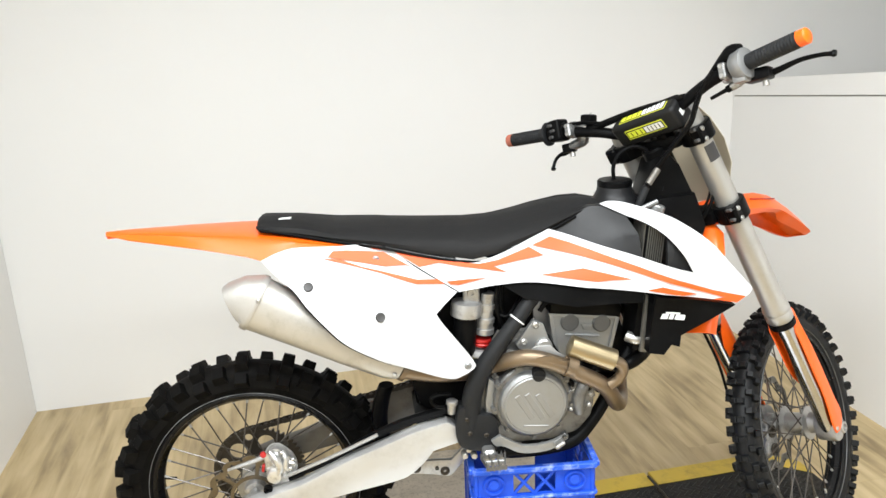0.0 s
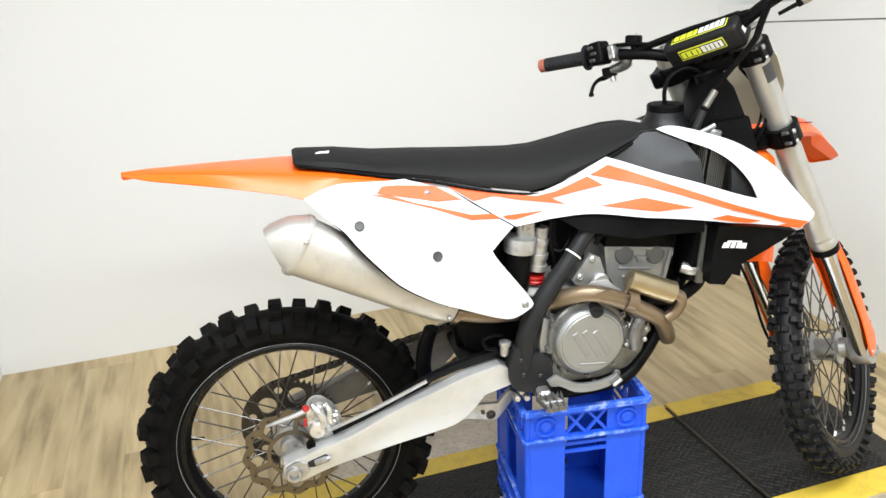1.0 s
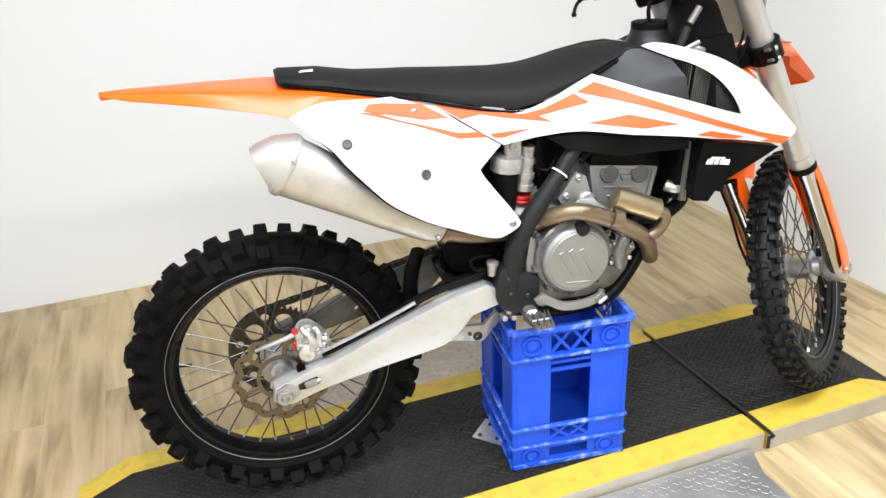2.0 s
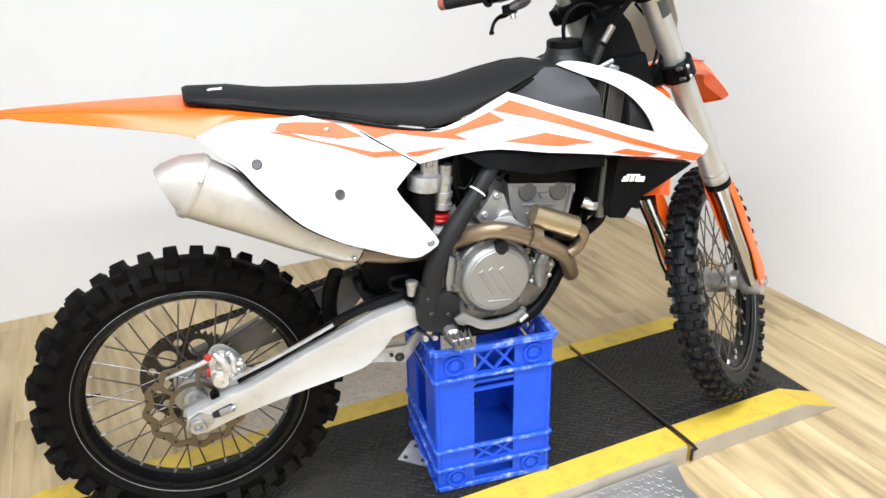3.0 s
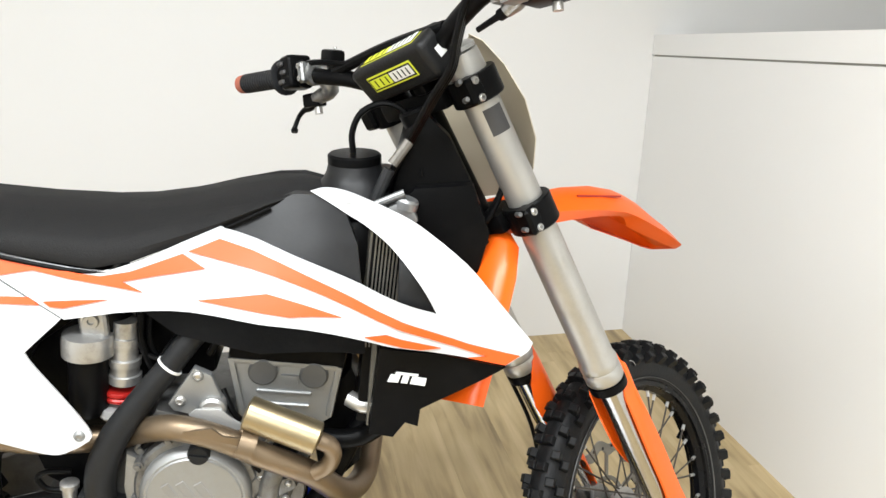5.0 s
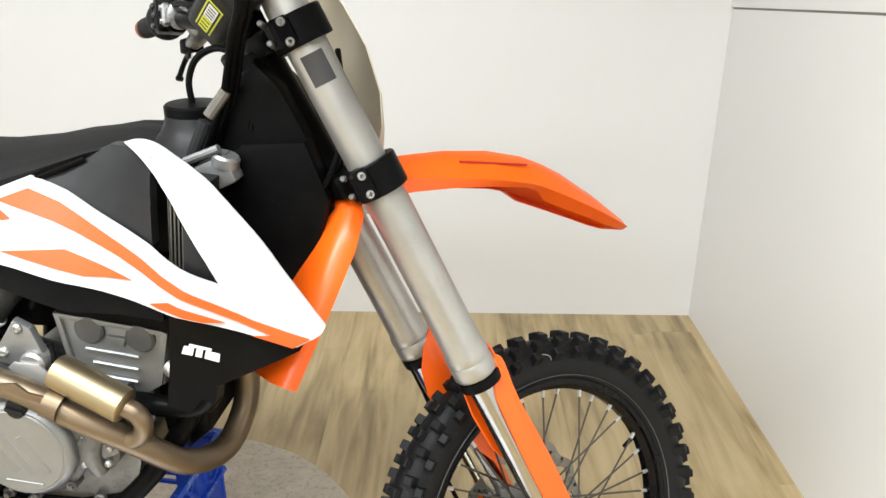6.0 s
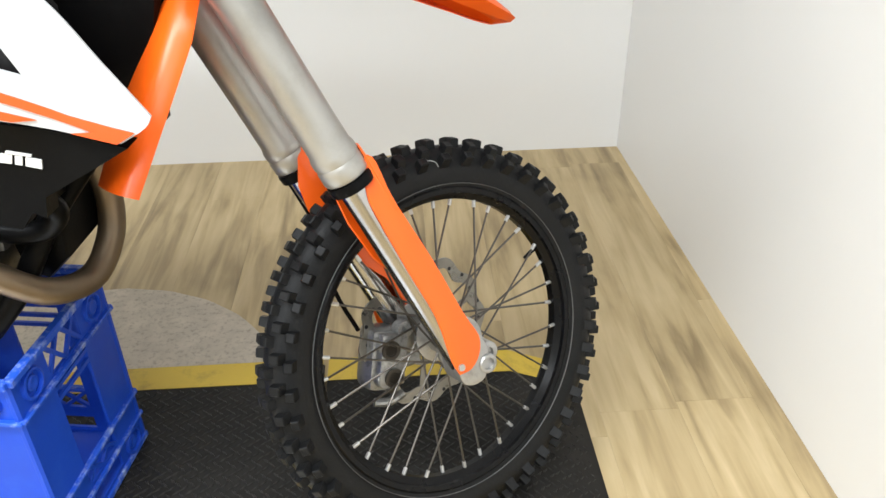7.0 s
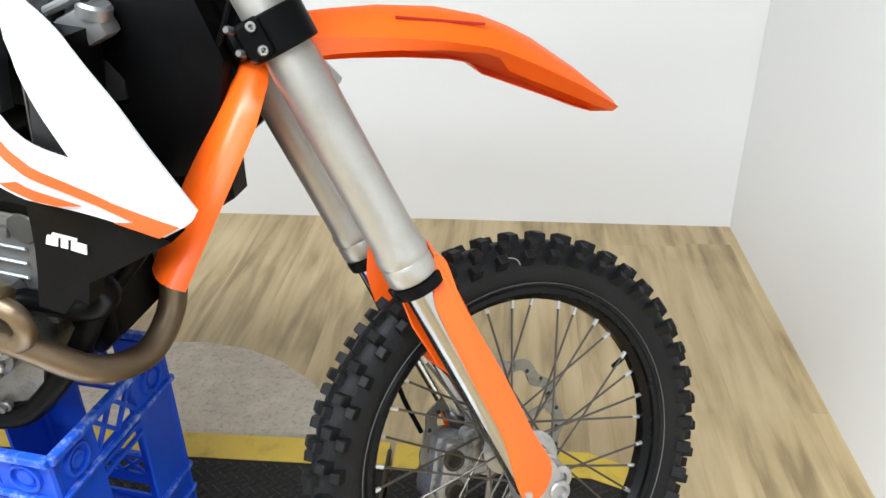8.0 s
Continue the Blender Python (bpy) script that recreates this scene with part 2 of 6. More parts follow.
def part(name, bm, material, parent=None, label="", smooth=35.0):
    ob = new(name, mesh_of(name, bm, material, smooth))
    ob.parent = parent
    return tagged(ob, label)


def piece(name, me, parent, m):
    ob = new(name, me)
    ob.parent = parent
    ob.matrix_basis = m
    return ob


def thing(name, label, category, group="", kind="", at=None):
    ob = new(name)
    ob.empty_display_size = 0.1
    if at is not None:
        ob.matrix_basis = at
    return tagged(ob, label, category, group, kind)


def box(bm, c, size, m=None, bev=0.0, seg=1):
    made = bmesh.ops.create_cube(bm, size=1.0)["verts"]
    bmesh.ops.scale(bm, vec=size, verts=made)
    if bev:
        es = list({e for v in made for e in v.link_edges})
        r = bmesh.ops.bevel(bm, geom=es, offset=bev, segments=seg, affect="EDGES", profile=0.6)
        made = list({v for f in r["faces"] for v in f.verts} | {v for v in made if v.is_valid})
    t = Matrix.Translation(c) @ (m.to_4x4() if m else Matrix.Identity(4))
    bmesh.ops.transform(bm, matrix=t, verts=made)
    return made


def catmull(pts, n):
    p = [Vector(q) for q in pts]
    p = [p[0] * 2 - p[1]] + p + [p[-1] * 2 - p[-2]]
    out = []
    for i in range(1, len(p) - 2):
        for k in range(n):
            t = k / n
            out.append(0.5 * (2 * p[i] + (p[i + 1] - p[i - 1]) * t + (2 * p[i - 1] - 5 * p[i] + 4 * p[i + 1] - p[i + 2]) * t * t + (3 * p[i] - p[i - 1] - 3 * p[i + 1] + p[i + 2]) * t ** 3))
    out.append(p[-2])
    return out


def tube(bm, pts, r, seg=12, n=6, flat=1.0):
    path = catmull(pts, n) if n > 1 else [Vector(q) for q in pts]
    rs = r if isinstance(r, (list, tuple)) else [r] * len(pts)
    rad = [np.interp(i / max(1, n), range(len(rs)), rs) for i in range(len(path))]
    up, rings = None, []
    for i, q in enumerate(path):
        d = (path[min(i + 1, len(path) - 1)] - path[max(i - 1, 0)]).normalized()
        if up is None:
            up = d.orthogonal().normalized()
        up = (up - d * up.dot(d)).normalized()
        side = d.cross(up)
        rings.append([bm.verts.new(q + (up * math.cos(6.2832 * k / seg) + side * math.sin(6.2832 * k / seg) * flat) * float(rad[i])) for k in range(seg)])
    for a, b in zip(rings, rings[1:]):
        for k in range(seg):
            bm.faces.new((a[k], a[(k + 1) % seg], b[(k + 1) % seg], b[k]))
    bm.faces.new(rings[0][::-1])
    bm.faces.new(rings[-1])


def lathe(bm, o, d, prof, seg=32):
    o, d = Vector(o), Vector(d).normalized()
    u = d.orthogonal().normalized()
    w = d.cross(u)
    rings = []
    for s, r in prof:
        rings.append([bm.verts.new(o + d * s + (u * math.cos(6.28318 * k / seg) + w * math.sin(6.28318 * k / seg)) * max(r, 1e-4)) for k in range(seg)])
    for a, b in zip(rings, rings[1:]):
        for k in range(seg):
            bm.faces.new((a[k], a[(k + 1) % seg], b[(k + 1) % seg], b[k]))
    if prof[0] != prof[-1]:
        bm.faces.new(rings[0][::-1])
        bm.faces.new(rings[-1])
    else:
        bmesh.ops.remove_doubles(bm, verts=rings[0] + rings[-1], dist=1e-6)


def rod(bm, p0, p1, r, seg=12, bev=0.0):
    p0, p1 = Vector(p0), Vector(p1)
    L = (p1 - p0).length
    b = bev or r * 0.12
    lathe(bm, p0, p1 - p0, [(0, r - b), (b, r), (L - b, r), (L, r - b)], seg)


def prism(bm, poly, y0, y1, bev=0.0):
    va = [bm.verts.new((x, y0, z)) for x, z in poly]
    vb = [bm.verts.new((x, y1, z)) for x, z in poly]
    fs = [bm.faces.new(va), bm.faces.new(vb[::-1])]
    n = len(poly)
    for i in range(n):
        fs.append(bm.faces.new((va[i], vb[i], vb[(i + 1) % n], va[(i + 1) % n])))
    bmesh.ops.recalc_face_normals(bm, faces=fs)
    if bev:
        es = list({e for f in fs[:2] for e in f.edges})
        bmesh.ops.bevel(bm, geom=es, offset=bev, segments=2, affect="EDGES", profile=0.6)


def loft(bm, sections, closed=True, caps=True):
    rings = [[bm.verts.new(p) for p in s] for s in sections]
    n = len(rings[0])
    for a, b in zip(rings, rings[1:]):
        for k in range(n if closed else n - 1):
            bm.faces.new((a[k], a[(k + 1) % n], b[(k + 1) % n], b[k]))
    if closed and caps:
        bm.faces.new(rings[0][::-1])
        bm.faces.new(rings[-1])


def thicken(bm, t):
    bmesh.ops.recalc_face_normals(bm, faces=bm.faces)
    bmesh.ops.solidify(bm, geom=bm.faces[:], thickness=t)


def smooth_poly(poly, keep=38.0, n=4):
    """Rounds the gentle corners of an outline and keeps the sharp ones."""
    k = len(poly)
    P = [Vector(p) for p in poly]
    sharp = []
    for i in range(k):
        a, b = P[i] - P[i - 1], P[(i + 1) % k] - P[i]
        sharp.append(a.angle(b, 0) > radians(keep))
    out = []
    for i in range(k):
        p1, p2 = P[i], P[(i + 1) % k]
        p0 = P[i - 1] if not sharp[i] else p1 * 2 - p2
        p3 = P[(i + 2) % k] if not sharp[(i + 1) % k] else p2 * 2 - p1
        for j in range(n):
            t = j / n
            q = 0.5 * (2 * p1 + (p2 - p0) * t + (2 * p0 - 5 * p1 + 4 * p2 - p3) * t * t + (3 * p1 - p0 - 3 * p2 + p3) * t ** 3)
            out.append((q.x, q.y))
    return out


# the bulge of the bodywork: half-width y over (x, z)
BULGE = np.array([(.196, .972, -.186), (.347, .897, -.21), (.539, .752, -.185), (.347, 1.006, -.124), (.526, .923, -.152), (.475, .875, -.165), (.567, .99, -.131), (.761, 1.037, -.12), (1.051, .949, -.225), (1.008, .846, -.226), (1.182, .903, -.237), (.93, 1.076, -.115), (.08, 1.03, -.12), (.8, .92, -.19), (.4, .75, -.195), (.961, 1.053, -.176), (.995, 1.029, -.208), (1.028, .987, -.226), (1.031, 1.057, -.171), (1.092, 1.013, -.209), (.984, 1.076, -.135), (.99, .903, -.236), (1.146, .878, -.246), (.946, .98, -.187), (.849, 1.008, -.143), (.784, 1.027, -.113), (.858, .913, -.188)])


def kernel(r):
    return r ** 2 * np.log(r + 1e-9)


def solve_bulge(A):
    n = len(A)
    K = kernel(np.hypot(A[:, 0, None] - A[None, :, 0], A[:, 1, None] - A[None, :, 1])) + 1e-3 * np.eye(n)
    B = np.c_[np.ones(n), A[:, :2]]
    return np.linalg.solve(np.block([[K, B], [B.T, np.zeros((3, 3))]]), np.r_[A[:, 2], 0, 0, 0])


BULGE_W = solve_bulge(BULGE)


def bulge(x, z):
    r = np.hypot(BULGE[:, 0] - x, BULGE[:, 1] - z)
    return float(BULGE_W[:-3] @ kernel(r) + BULGE_W[-3] + BULGE_W[-2] * x + BULGE_W[-1] * z)


def shell(poly, off, thick, step=0.035, side=1, yf=bulge, n=4):
    """A curved plate cut to an outline over the body's bulge; off lifts it outwards."""
    bm = bmesh.new()
    ring = smooth_poly(poly, n=n) if n > 1 else poly
    vs = [bm.verts.new((x, 0, z)) for x, z in ring]
    for t in tessellate_polygon([[Vector((x, z, 0)) for x, z in ring]]):
        bm.faces.new([vs[i] for i in t])
    xs, zs = [p[0] for p in poly], [p[1] for p in poly]
    for lo, hi, nrm in ((min(xs), max(xs), (1, 0, 0)), (min(zs), max(zs), (0, 0, 1))):
        k = lo + step / 2
        while k < hi:
            bmesh.ops.bisect_plane(bm, geom=bm.verts[:] + bm.edges[:] + bm.faces[:], plane_co=Vector(nrm) * k, plane_no=nrm)
            k += step
    for v in bm.verts:
        v.co.y = yf(v.co.x, v.co.z) - off
    top = bm.faces[:]
    r = bmesh.ops.extrude_face_region(bm, geom=top)
    moved = [g for g in r["geom"] if isinstance(g, bmesh.types.BMVert)]
    for v in moved:
        v.co.y += thick
    for v in bm.verts:
        v.co.y *= side
    return bm


# ---- room ----
U0, U1, V0, V1, H = -0.965, 2.215, -3.6, 1.455, 2.62


def room_part(name, bm, material, label="", cat="", kind="structure"):
    bm.transform(ROOM)
    ob = part(name, bm, material, None, label, 0)
    return tagged(ob, label, cat, "", kind)


bm = bmesh.new(); box(bm, ((U0 + U1) / 2 + .7, V1 + 0.06, H / 2), (U1 - U0 + 1.64, 0.12, H))
room_part("wall_north", bm, M_WALL, "plain white painted wall behind the motorcycle", "wall")
bm = bmesh.new(); box(bm, (U0 - 0.06, (V0 + V1) / 2 - 0.002, H / 2), (0.12, V1 - V0 - 0.004, H))
room_part("wall_west", bm, M_WALL, "plain white painted side wall", "wall")
# the other side wall is a partition with a slightly sloping joint and capping board


def sloped(name, material, label, cat, u0, u1, low, high):
    """A strip of the partition between two sloping edges, each (height at the corner, rise per metre)."""
    b = bmesh.new()
    secs = []
    for v in (V1 - 0.002, -0.6, V0):
        d = V1 - max(v, -0.6)
        toe = max(0, V1 - v) * 0.017
        z0, z1 = (0.0 if low is None else low[0] + low[1] * d), high[0] + high[1] * d
        secs.append([Vector(p) for p in ((u0 + toe, v, z0), (u1 + toe, v, z0), (u1 + toe, v, z1), (u0 + toe, v, z1))])
    loft(b, secs)
    room_part(name, b, material, label, cat)


sloped("wall_east", M_WALL, "white painted partition wall", "wall", U1, U1 + 0.12, None, (1.120, 0.0865))
sloped("trim", M_GREY, "thin shadow joint along the partition", "trim", U1 + 0.006, U1 + 0.11, (1.120, 0.0865), (1.1265, 0.0865))
sloped("partition_cap", M_WALL, "white capping board on the partition", "trim", U1 - 0.004, U1 + 0.12, (1.1265, 0.0865), (1.197, 0.095))
bm = bmesh.new(); box(bm, (U1 + 1.46, (V0 + V1) / 2 - 0.002, H / 2), (0.12, V1 - V0 - 0.004, H))
room_part("wall_far_east", bm, M_FAR, "pale wall beyond the partition, toned down for weaker light", "wall")
# Unseen wall, added in grey so that it bounces less light.
bm = bmesh.new(); box(bm, ((U0 + U1) / 2 + .7, V0 - 0.06, H / 2), (U1 - U0 + 1.64, 0.12, H))
room_part("wall_south", bm, M_GREY, "unseen wall behind the viewer, greyed to cut bounced light", "wall")
# Unseen ceiling, toned down to mid grey for less fill.
bm = bmesh.new(); box(bm, ((U0 + U1) / 2 + .7, (V0 + V1) / 2, H + 0.04), (U1 - U0 + 1.64, V1 - V0 + 0.24, 0.08))
room_part("ceiling", bm, M_CEIL, "unseen ceiling, greyed to cut bounced light", "ceiling")
for lu, lv, share in LAMPS:
    lamp = thing("ceiling_light", "assumed recessed ceiling strip light out of view, lit", "ceiling light", "ceiling lights", at=ROOM @ pose(lu, lv, H))
    bm = bmesh.new()
    for sx, sy, bx, by in ((0, .29, 1.26, .04), (0, -.29, 1.26, .04), (.61, 0, .04, .54), (-.61, 0, .04, .54)):
        box(bm, (sx, sy, -0.012), (bx, by, 0.022), bev=0.003)
    part("frame", bm, M_WALL, lamp)
    bm = bmesh.new(); box(bm, (0, 0, -0.006), (1.18, 0.54, 0.008))
    part("diffuser", bm, M_LAMP, lamp, "glowing white diffuser")

# ---- lift platform ----
PV0, PV1, PY0, PY1 = -0.358, 0.246, -0.266, 0.168
PU0, PK0, PK1, PU1, PZ = -0.545, -0.40, 1.64, 1.795, 0.06
lift = thing("lift_platform", "low black tread-plate motorcycle lift with yellow painted edges", "lift platform")


def slab(v0, v1, z_up, u_list):
    b = bmesh.new()
    secs = []
    for u, z in u_list:
        secs.append([ROOM @ Vector(p) for p in ((u, v0, 0.001), (u, v1, 0.001), (u, v1, max(z + z_up, 0.002)), (u, v0, max(z + z_up, 0.002)))])
    loft(b, secs)
    return b


LEFT = [(PU0, 0.002), (PK0, PZ), (1.213, PZ)]
RIGHT = [(1.227, PZ), (PK1, PZ), (PU1, 0.002)]
for stretch in (LEFT, RIGHT):
    part("deck", slab(PY0, PY1, 0, stretch), M_DECK, lift, "black diamond tread plate", 0)
    part("edge_strip", slab(PV0 + 0.004, PY0, 0.0015, stretch), M_YEL, lift, "worn yellow paint", 0)
    part("edge_strip", slab(PY1, PV1 - 0.004, 0.0015, stretch), M_YEL, lift, "worn yellow paint", 0)
    part("side_rail", slab(PV0, PV0 + 0.004, -0.002, stretch), M_EDGE, lift, "bare greyish side flange", 0)
    part("side_rail", slab(PV1 - 0.004, PV1, -0.002, stretch), M_EDGE, lift, "bare greyish side flange", 0)
bm = bmesh.new()
tube(bm, [ROOM @ Vector(p) for p in ((1.215, PV1 - 0.03, 0.0625), (1.22, -0.1, 0.0635), (1.225, PV0 - 0.002, 0.0625), (1.2245, PV0 - 0.006, 0.045), (1.224, PV0 - 0.007, 0.012))], 0.0046, 8, 3)
part("hinge_rod", bm, M_CHAIN, lift, "black hinge rod across the deck")
# raised tread lugs
bm = bmesh.new()
random.seed(4)
k, u = 0, PK0 + 0.02
while u < PU1 - 0.02:
    v = PY0 + 0.012 + (k % 2) * 0.0095
    j = k
    while v < PY1 - 0.008:
        if abs(u - 1.22) > 0.02:
            z = PZ if u < PK1 else PZ * (PU1 - u) / (PU1 - PK1)
            ang = radians(45 if j % 2 else -45)
            du, dv = math.cos(ang) * 0.0105, math.sin(ang) * 0.0105
            wu, wv = -math.sin(ang) * 0.003, math.cos(ang) * 0.003
            b = [bm.verts.new(ROOM @ Vector((u + a * du + c * wu, v + a * dv + c * wv, z - 0.0005))) for a, c in ((1, 0), (0, 1), (-1, 0), (0, -1))]
            t = [bm.verts.new(ROOM @ Vector((u + a * du * 0.7 + c * wu * 0.5, v + a * dv * 0.7 + c * wv * 0.5, z + 0.0016))) for a, c in ((1, 0), (0, 1), (-1, 0), (0, -1))]
            bm.faces.new(t)
            for i in range(4):
                bm.faces.new((b[i], b[(i + 1) % 4], t[(i + 1) % 4], t[i]))
        v += 0.019
        j += 1
    u += 0.0125
    k += 1
tagged(part("tread_pattern", bm, M_LUG, lift, "raised diamond pattern", 0), kind="stuff")

# silver checker plate lying against the platform
plate = thing("checker_plate", "silver diamond checker steel plate on the floor beside the lift", "steel plate")
bm = bmesh.new()
pl = [(1.165, -0.366), (1.135, -0.45), (1.135, -0.9), (0.15, -0.9), (0.15, -0.366)]
lo = [bm.verts.new(ROOM @ Vector((a, b, 0.001))) for a, b in pl]
hi = [bm.verts.new(ROOM @ Vector((a, b, 0.03 if b > -0.37 else 0.022))) for a, b in pl]
bm.faces.new(hi); bm.faces.new(lo[::-1])
for i in range(5):
    bm.faces.new((lo[i], lo[(i + 1) % 5], hi[(i + 1) % 5], hi[i]))
part("sheet", bm, M_STEEL, plate, smooth=0)
bm = bmesh.new()
for i in range(52):
    for j in range(28):
        u, v = 0.17 + i * 0.0187, -0.378 - j * 0.0187
        if u > 1.12 or v < -0.89:
            continue
        z = 0.03 + (0.022 - 0.03) * min(1, (-0.353 - v) / 0.087) if v > -0.44 else 0.022
        box(bm, ROOM @ Vector((u, v, z + 0.0006)), (0.015, 0.0045, 0.0022), Matrix.Rotation(radians((45 if (i + j) % 2 else -45) + 5.6), 3, "Z"))
tagged(part("raised_bars", bm, M_STEEL, plate, smooth=0), kind="stuff")
gusset = thing("floor_bracket", "small triangular galvanised bracket lying on the deck", "bracket")
bm = bmesh.new()
tri = [(0.541, 0.06), (0.482, -0.006), (0.548, -0.062), (0.60, 0.05)]
lo = [bm.verts.new((a, b, 0.0622)) for a, b in tri]
hi = [bm.verts.new((a, b, 0.0655)) for a, b in tri]
bm.faces.new(hi); bm.faces.new(lo[::-1])
for i in range(4):
    bm.faces.new((lo[i], lo[(i + 1) % 4], hi[(i + 1) % 4], hi[i]))
part("bracket_plate", bm, M_STEEL, gusset, smooth=0)
for a, b in ((.505, -.005), (.545, -.035), (.545, .03)):
    bm = bmesh.new(); lathe(bm, (a, b, .0655), (0, 0, 1), [(0, .006), (.0025, .006), (.0035, .0045), (.0035, 0)], 10)
    part("rivet", bm, M_CHAIN, gusset)

# bare round concrete patch let into the floor
bm = bmesh.new()
ring = [ROOM @ Vector((0.605 + 0.512 * math.cos(a * 0.0654), 0.15 + 0.512 * math.sin(a * 0.0654) * (1 + 0.004 * math.sin(a * 1.7)), 0)) for a in range(96)]
lo = [bm.verts.new((p.x, p.y, -0.02)) for p in ring]
hi = [bm.verts.new((p.x, p.y, 0.0008)) for p in ring]
bm.faces.new(hi)
for i in range(96):
    bm.faces.new((lo[i], lo[(i + 1) % 96], hi[(i + 1) % 96], hi[i]))
tagged(part("concrete_patch", bm, M_CONC, None, "", 0), "round patch of bare rough concrete in the floor", "concrete patch", kind="structure")

# ---- blue crate under the engine ----
CR = pose(0.700, -0.022, 0.0628, 0, 0, -2.2)
CW, CH = 0.300, 0.414
crate = thing("milk_crate", "scuffed blue plastic crate standing on the deck under the engine", "crate", at=CR)


def bar_mesh(name, sx, sy, sz, bev=0.0, material=None):
    b = bmesh.new()
    box(b, (0, 0, 0), (sx, sy, sz), bev=bev)
    return mesh_of(name, b, material or M_BLUE, 0)


HW = CW / 2
CC = 0.052
panel_me = bar_mesh("side_panel", HW - CC, 0.006, CH - 0.024)
lat_low, lat_high = bar_mesh("lattice_bar", math.hypot(CC, 0.041), 0.006, 0.007), bar_mesh("lattice_bar", math.hypot(CC, 0.063), 0.006, 0.007)
b = bmesh.new()
lathe(b, (0, 0.001, 0), (0, -1, 0), [(0, 0.021), (0.006, 0.0215), (0.007, 0.023), (0.006, 0.0265), (0, 0.028), (0, 0.021)], 24)
boss_me = mesh_of("boss_ring", b, M_BLUE)
b = bmesh.new()
lathe(b, (0, 0.001, 0), (0, -1, 0), [(0, 0.015), (0.003, 0.014), (0.0045, 0.011), (0.0035, 0.006), (0.0035, 0.0)], 18)
stud_me = mesh_of("boss_stud", b, M_BLUE)
cross_me = {round(t, 3): bar_mesh("cross_bar", 2 * CC + 0.001, 0.006, t) for t in (0.010, 0.026, 0.006, 0.008, 0.012)}
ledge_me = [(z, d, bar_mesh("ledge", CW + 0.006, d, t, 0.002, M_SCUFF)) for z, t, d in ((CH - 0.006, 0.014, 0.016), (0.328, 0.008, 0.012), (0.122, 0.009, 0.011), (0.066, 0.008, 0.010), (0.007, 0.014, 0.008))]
for k in range(4):
    m = pose(0, 0, 0, 0, 0, 90 * k) @ pose(0, -HW + 0.001, 0)
    for s in (-1, 1):
        piece("side_panel", panel_me, crate, m @ pose(s * (HW + CC) / 2, 0.004, CH / 2))
    for z, t in ((0.017, 0.010), (0.065, 0.026), (0.121, 0.006), (0.286, 0.008), (0.308, 0.008), (0.333, 0.006), (CH - 0.018, 0.012)):
        piece("cross_bar", cross_me[round(t, 3)], crate, m @ pose(0, 0.004, z))
    for i in range(2):
        for me, z, h in ((lat_low, 0.0985, 0.041), (lat_high, 0.3665, 0.063)):
            for s in (1, -1):
                piece("lattice_bar", me, crate, m @ pose(-CC / 2 + i * CC, 0.004 + s * 0.0004, z, 0, -s * math.degrees(math.atan2(h, CC)), 0))
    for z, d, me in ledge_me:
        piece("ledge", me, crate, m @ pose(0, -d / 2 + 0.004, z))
    for bx, bz in ((-0.1, 0.366), (0.1, 0.366), (-0.1, 0.036), (0.1, 0.036)):
        piece("boss_ring", boss_me, crate, m @ pose(bx, 0, bz))
        piece("boss_stud", stud_me, crate, m @ pose(bx, 0, bz))
base_me = bar_mesh("base_panel", CW - .012, CW - .012, .004)
piece("base_panel", base_me, crate, pose(0, 0, .011))
slat_me = bar_mesh("base_slat", CW - 0.01, 0.01, 0.008)
post_me = bar_mesh("corner_post", 0.014, 0.014, CH - 0.02, 0.004)
for k in range(8):
    piece("base_slat", slat_me, crate, pose(0, -HW + 0.02 + k * 0.0369, 0.006))
    piece("base_slat", slat_me, crate, pose(-HW + 0.02 + k * 0.0369, 0, 0.0055, 0, 0, 90))
for sx in (-1, 1):
    for sy in (-1, 1):
        piece("corner_post", post_me, crate, pose(sx * (HW - 0.006), sy * (HW - 0.006), CH / 2))

# ---- motorcycle ----
bike = thing("motorcycle", "orange and white motocross bike standing on the lift deck", "motorcycle", at=pose(0.0022, -0.016, 0.0076, -0.596, -0.309, 0.321))
STEER = radians(39)
HEAD = Vector((1.459, 0, 0.371))
AXIS = Vector((-math.sin(radians(27)), 0, math.cos(radians(27))))
S = Matrix.Translation(HEAD) @ Matrix.Rotation(STEER, 4, AXIS) @ Matrix.Translation(-HEAD)


def steered(name, b, material, label="", parent=None, smooth=35.0):
    b.transform(S)
    return part(name, b, material, parent or bike, label, smooth)


def bolts(parent, spots, r, depth, material=None, name="bolt", xf=None):
    """Button-head bolts along -y, at their places."""
    for x, y, z in spots:
        b = bmesh.new()
        lathe(b, (x, y, z), (0, -1, 0), [(-depth, r), (0.0, r), (depth * 0.7, r * 0.8), (depth, r * 0.5), (depth * 0.55, r * 0.42), (depth * 0.55, 0)], 12)
        if xf:
            b.transform(xf)
        part(name, b, material or M_BOLT, parent)


